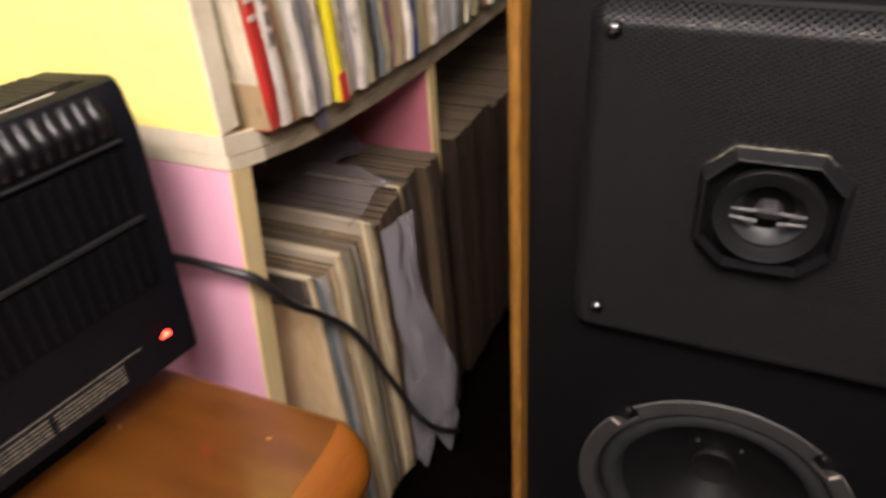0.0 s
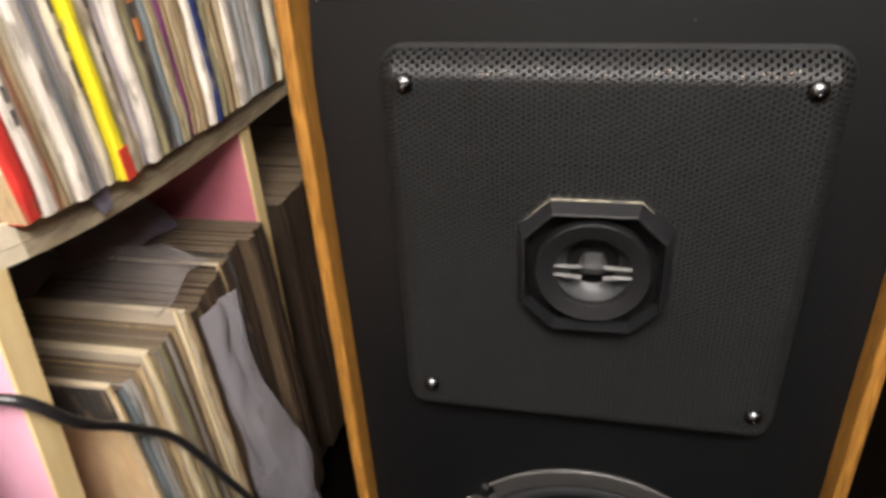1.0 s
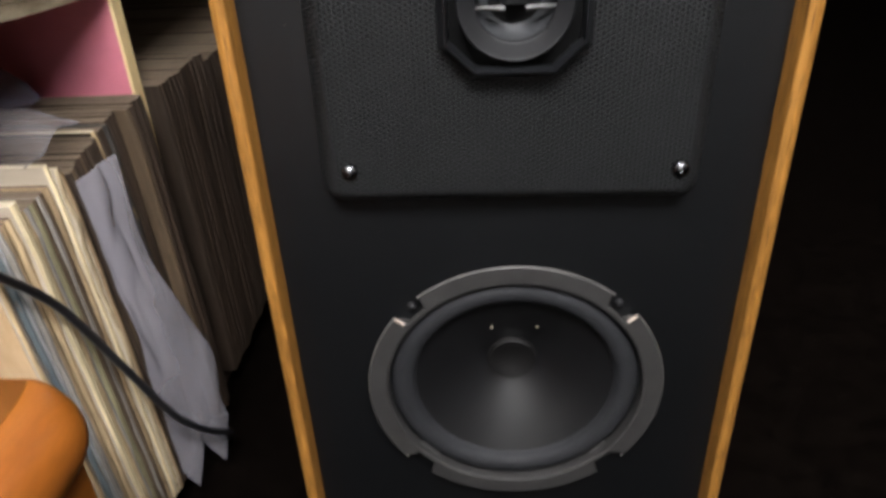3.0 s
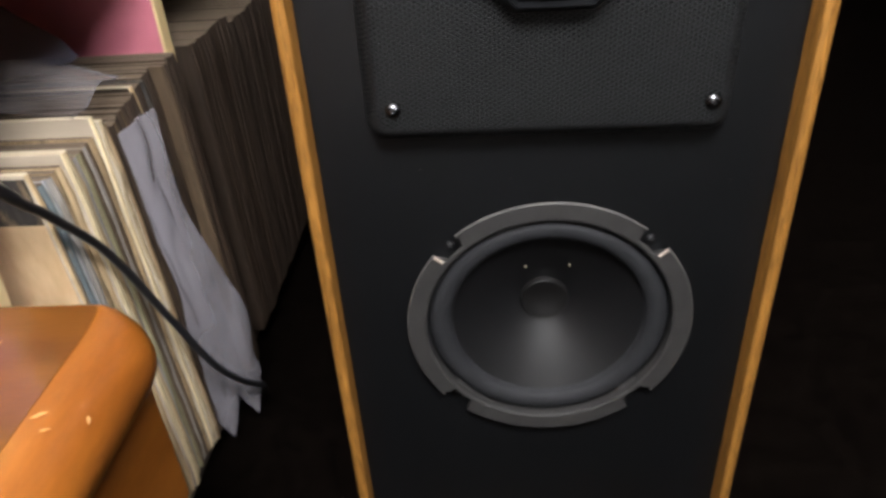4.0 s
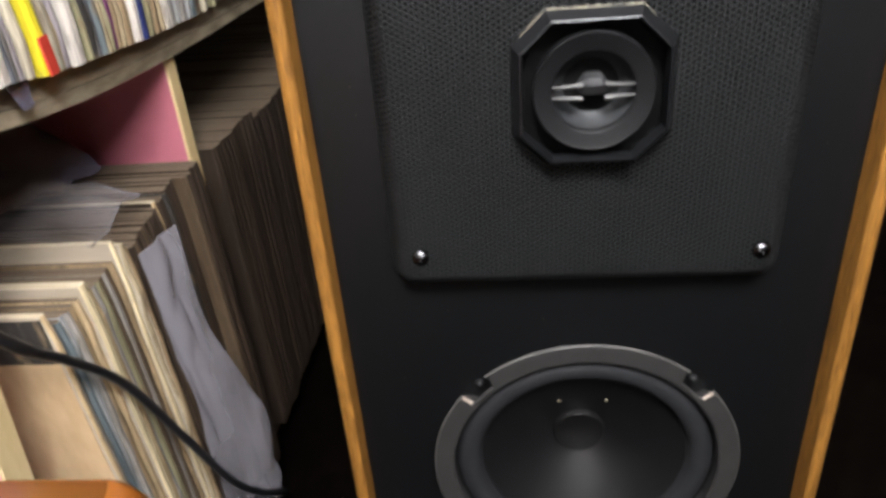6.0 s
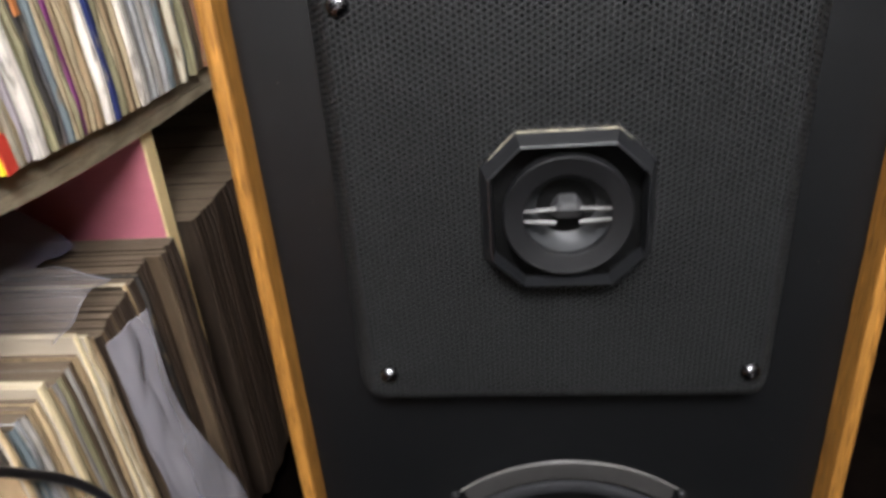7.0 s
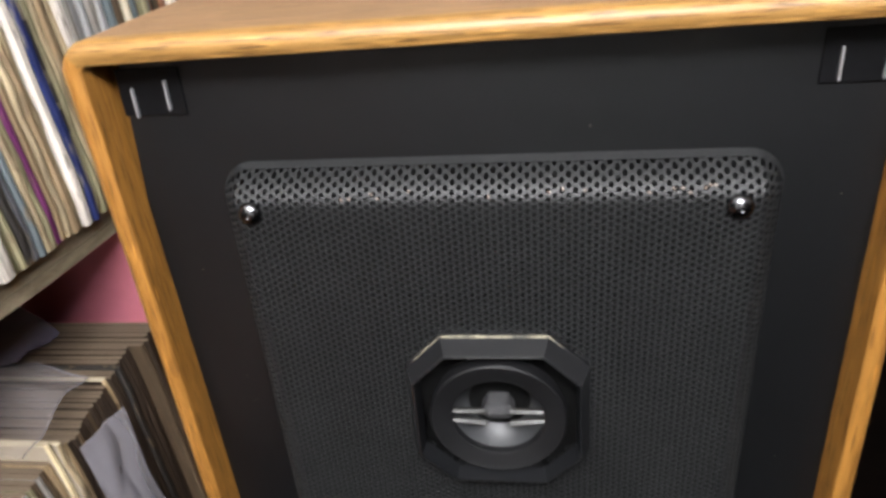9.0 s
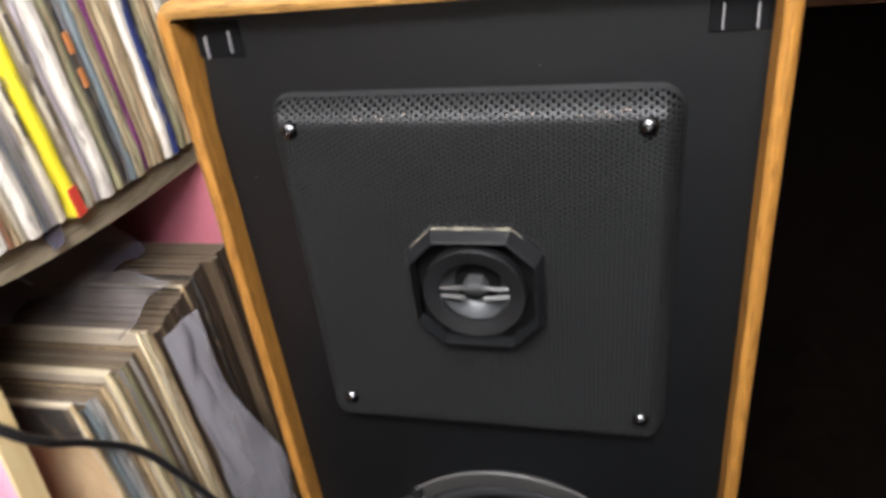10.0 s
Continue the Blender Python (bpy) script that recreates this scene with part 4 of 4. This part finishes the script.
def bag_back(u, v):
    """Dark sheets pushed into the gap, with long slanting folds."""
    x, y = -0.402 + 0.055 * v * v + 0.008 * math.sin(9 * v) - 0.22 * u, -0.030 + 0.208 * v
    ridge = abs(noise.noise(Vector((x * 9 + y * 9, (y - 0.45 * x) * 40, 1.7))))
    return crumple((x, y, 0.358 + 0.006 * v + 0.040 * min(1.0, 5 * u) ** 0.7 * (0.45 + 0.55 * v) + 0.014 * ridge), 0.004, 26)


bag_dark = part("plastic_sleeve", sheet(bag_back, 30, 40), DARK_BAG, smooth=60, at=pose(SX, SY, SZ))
# pale tubes stand for the highlights along the folds
for v0, n in ((0.10, 1), (0.34, 2), (0.62, 3)):
    part("fold", tube([bag_back(0.04 + 0.07 * k, v0 + 0.02 * math.sin(1.3 * k + n) + 0.03 * k) + Vector((0, 0, 0.0008)) for k in range(7)], 0.0009, 6, 4), CLEAR_BAG, bag_dark, "crease, its highlight put into the pale colour")
tagged(bag_dark, "dark crumpled plastic sleeves lying on the records", "plastic sleeve")
bag_hang = part("plastic_sleeve", sheet(lambda u, v: crumple((FX + 0.003 + 0.006 * v, 0.030 + 0.020 * u * (1 - 0.5 * v), 0.470 - 0.014 * v), 0.002, 60), 6, 8), DARK_BAG, smooth=60, at=pose(SX, SY, SZ))
tagged(bag_hang, "scrap of clear plastic hanging over the shelf edge", "plastic sleeve")

# ---- table ----
TX, TY, TZ = -0.179, -0.089, 0.338
table = thing("low_table", "low orange-brown varnished wooden table with rounded scuffed edges", "table", pose(0, 0, 0))
TW, TL, TR, TH = 0.66, 0.95, 0.026, 0.019


def corner_ring(out):
    """The plan outline, grown by out at the sides and far less at the ends."""
    e, f = TR + 0.004, 0.026 + 0.3 * TR
    rx, ry = 0.004 + out, 0.026 + 0.3 * out
    ring = []
    for cx, cy, a0 in ((TX - e, TY - f, 0), (TX - TW + e, TY - f, 90), (TX - TW + e, TY - TL + f, 180), (TX - e, TY - TL + f, 270)):
        ring += [(cx + rx * math.cos(radians(a0 + 11.25 * k)), cy + ry * math.sin(radians(a0 + 11.25 * k))) for k in range(9)]
    return ring


def table_top():
    """A thick top with a broad round nose along its sides and soft corners."""
    n = 14
    bm = bmesh.new()
    rows = []
    for k in range(n + 1):
        a = math.pi / 2 - math.pi * k / n
        z = TZ - TH + TH * math.sin(a)
        rows.append([bm.verts.new((x, y, z)) for x, y in corner_ring(TR * math.cos(a))])
    m = len(rows[0])
    for a, b in zip(rows, rows[1:]):
        for k in range(m):
            bm.faces.new((a[k], a[(k + 1) % m], b[(k + 1) % m], b[k]))
    bm.faces.new(rows[-1][::-1])
    return bm


def table_field():
    """The flat field inside the nosing, a hair proud of it."""
    bm = bmesh.new()
    o = corner_ring(0.0005)
    a = [bm.verts.new((x, y, TZ - 0.004)) for x, y in o]
    b = [bm.verts.new((x, y, TZ + 0.0003)) for x, y in o]
    bm.faces.new(a[::-1])
    bm.faces.new(b)
    for k in range(len(a)):
        j = (k + 1) % len(a)
        bm.faces.new((a[k], a[j], b[j], b[k]))
    return bm


part("nosing", table_top(), TABLE_EDGE, table, "broad rounded orange nosing, scuffed", 50)
part("tabletop", table_field(), TABLE_WOOD, table, "glossy red-brown tabletop")
part("apron", box(TX - 0.026, TX - 0.012, TY - TL + 0.04, TY - 0.016, TZ - 0.115, TZ - 2 * TH - 0.0005, 0.002), TABLE_EDGE, table, "orange wood apron under the top")
part("apron", box(TX - TW + 0.006, TX - TW + 0.020, TY - TL + 0.04, TY - 0.012, TZ - 0.115, TZ - 2 * TH - 0.0005, 0.002), TABLE_EDGE, table)
part("apron", box(TX - TW + 0.0205, TX - 0.0265, TY - 0.032, TY - 0.018, TZ - 0.115, TZ - 2 * TH - 0.0005, 0.002), TABLE_EDGE, table)
for lx in (TX - 0.045, TX - TW + 0.045):
    for ly in (TY - 0.056, TY - TL + 0.056):
        part("leg", box(lx - 0.022, lx + 0.022, ly - 0.022, ly + 0.022, 0.0, TZ - 2 * TH - 0.001, 0.004), TABLE_EDGE, table)


def scuff(x, y, z, a, b, turn, tilt=0.0):
    bm = lathe([(1.0, 0.0), (0.7, -0.00018), (0, -0.00022)], 14)
    for v in bm.verts:
        k = 1 + 0.6 * noise.noise(v.co * 2.3 + Vector((x, y, z)) * 90)
        v.co = Vector((v.co.x * a * k * 0.7, v.co.z * b * k * 0.7, -v.co.y))
    part("scuff", bm, SCUFF, table, "bare wood scuff", at=pose(x, y, z, 0, tilt, turn))


scuff(-0.2395, -0.1220, TZ + 0.0004, 0.0022, 0.0014, 20)
scuff(-0.2000, -0.1630, TZ - 0.0004, 0.0046, 0.0018, 60, 10)
scuff(-0.1950, -0.1700, TZ - 0.0014, 0.0026, 0.0012, 40, 17)
scuff(-0.1850, -0.1600, TZ - 0.0066, 0.0012, 0.0042, 25, 40)
scuff(-0.3310, -0.1460, TZ + 0.0004, 0.0042, 0.0008, -30)

# ---- amplifier ----
AW, AD, AH = 0.27, 0.070, 0.176
amp = thing("amplifier", "black amplifier with finned front, red power light and pale print", "amplifier", pose(-0.309, -0.0905, TZ + 0.0265, 0, 0, -9))
# local axes: x outward from the front, y along the front (0 at its right-hand end, running negative)
LEAN = 0.055


def lean(bm):
    """The front slopes outward towards the top."""
    for v in bm.verts:
        v.co.x += LEAN * v.co.z
    return bm


prof = [(-AD, 0.0), (-0.001, 0.0), (0.0, 0.001), (0.0, 0.141), (-0.0010, 0.152), (-0.0034, 0.168), (-0.0064, 0.1742), (-0.010, AH), (-AD, AH - 0.0072)]
bm = bmesh.new()
e0 = [bm.verts.new((x, 0.0, z)) for x, z in prof]
e1 = [bm.verts.new((x, -AW, z)) for x, z in prof]
bm.faces.new(e0)
bm.faces.new(e1[::-1])
for k in range(len(prof)):
    j = (k + 1) % len(prof)
    bm.faces.new((e0[k], e0[j], e1[j], e1[k]))
bmesh.ops.bevel(bm, geom=[e for e in bm.edges if abs(e.verts[0].co.y - e.verts[1].co.y) < 1e-6], offset=0.0012, segments=2, affect="EDGES")
part("case", lean(bm), AMP_BLACK, amp, smooth=35)
for z0, z1 in ((0.060, 0.0985), (0.1055, 0.1425)):
    part("vent_panel", lean(box(-0.0005, 0.0006, -AW + 0.012, -0.012, z0, z1)), AMP_VENT, amp, "dark recessed vent")
    fin = mesh_of(lean(box(0.0, 0.0016, -0.0008, 0.0008, z0 + 0.001, z1 - 0.001)), "fin", AMP_BLACK)
    for k in range(34):
        f = new("fin", fin)
        f.parent, f.location = amp, (0.0006, -0.018 - 0.0072 * k, 0)
ridge = bmesh.new()
lines = []
for z, out in ((0.1505, -0.0004), (0.1530, 0.0006), (0.1575, 0.0012), (0.1605, 0.0009), (0.1630, -0.0006), (0.1655, -0.0026), (0.1690, -0.0046), (0.1720, -0.0064)):
    lines.append([ridge.verts.new((out - 0.0006 + 0.0020 * math.sin(a), 0.0035 * math.cos(a), z)) for a in (math.pi * k / 8 for k in range(9))])
for a, b in zip(lines, lines[1:]):
    for k in range(8):
        ridge.faces.new((a[k], a[k + 1], b[k + 1], b[k]))
ridge = mesh_of(lean(ridge), "ridge", AMP_GLOSS, 60)
for k in range(34):
    f = new("ridge", ridge)
    f.parent, f.location = amp, (0, -0.018 - 0.0072 * k, 0)
for z, h in ((0.1020, 0.0013), (0.1470, 0.0007)):
    part("rib", lean(box(0.0, 0.0026, -AW + 0.008, -0.012, z - h, z + h, 0.0004)), AMP_RIB, amp)


def deck(bm):
    """The top falls away gently towards the back."""
    for v in bm.verts:
        v.co.z += 0.12 * (v.co.x + 0.010)
    return lean(bm)


slat = mesh_of(deck(box(-0.064, -0.017, -0.0019, 0.0019, AH + 0.0002, AH + 0.0022, 0.0005)), "top_slat", AMP_TOP)
part("top_vent", deck(box(-0.066, -0.015, -AW + 0.012, -0.012, AH - 0.0004, AH + 0.0006)), AMP_VENT, amp)
for k in range(46):
    f = new("top_slat", slat)
    f.parent, f.location = amp, (0, -0.018 - 0.0052 * k, 0)
part("trim_line", lean(box(-0.0122, -0.0114, -AW + 0.004, -0.030, AH + 0.0001, AH + 0.0009, 0.0003)), PRINT_PALE, amp, "thin pale trim line")
light = part("power_light", lean(box(0.0, 0.0010, -0.0240, -0.0165, 0.0215, 0.0275, 0.0004)), AMP_VENT, amp, "small red glowing power light")
for y0, z0, w, h in ((-0.0205, 0.0222, 0.0034, 0.0026), (-0.0226, 0.0226, 0.0018, 0.0016), (-0.0212, 0.0252, 0.0026, 0.0012)):
    part("lit_segment", lean(box(0.0008, 0.0018, y0, y0 + w, z0, z0 + h, 0.0003)), LED_RED, light, "glowing red segment")
part("print_bar", lean(box(0.0, 0.0003, -0.200, -0.0365, 0.0252, 0.0258)), PRINT_FAINT, amp)
for k in range(5):
    for y, y1 in ((-0.050, -0.0925), (-0.0965, -0.205)):
        while y > y1:
            w = min(rnd.uniform(0.002, 0.012), y - y1)
            part("print_bar", lean(box(0.0, 0.0003, y - w, y, 0.0212 - 0.0027 * k, 0.0219 - 0.0027 * k)), PRINT_FAINT, amp)
            y -= w + 0.0012
part("plinth", box(-AD + 0.006, -0.022, -AW + 0.030, -0.060, -0.0264, 0.0004, 0.001), AMP_VENT, amp, "set-back black foot")

# ---- cable ----
cable = part("cable", tube([(-0.443, -0.074, 0.372), (-0.393, -0.073, 0.398), (-0.339, -0.072, 0.405), (-0.303, -0.071, 0.404), (-0.283, -0.063, 0.394), (-0.278, -0.049, 0.370), (-0.278, -0.0325, 0.350),
                            (-0.278, -0.015, 0.332), (-0.277, 0.023, 0.284), (-0.268, 0.051, 0.2135), (-0.258, 0.076, 0.146), (-0.253, 0.107, 0.099), (-0.253, 0.150, 0.053), (-0.268, 0.176, 0.022), (-0.290, 0.200, 0.0015),
                            (-0.310, 0.26, 0.0), (-0.312, 0.5, -0.0005)],
                           lambda t: 0.0029 + 0.0005 * max(0.0, min(1.0, (0.078 - abs(t - 0.293)) / 0.012)), 12, 10), CABLE_BLACK, smooth=60, at=pose(SX, SY, SZ))
tagged(cable, "thick black cable with a moulded sleeve, hanging past the records", "cable")
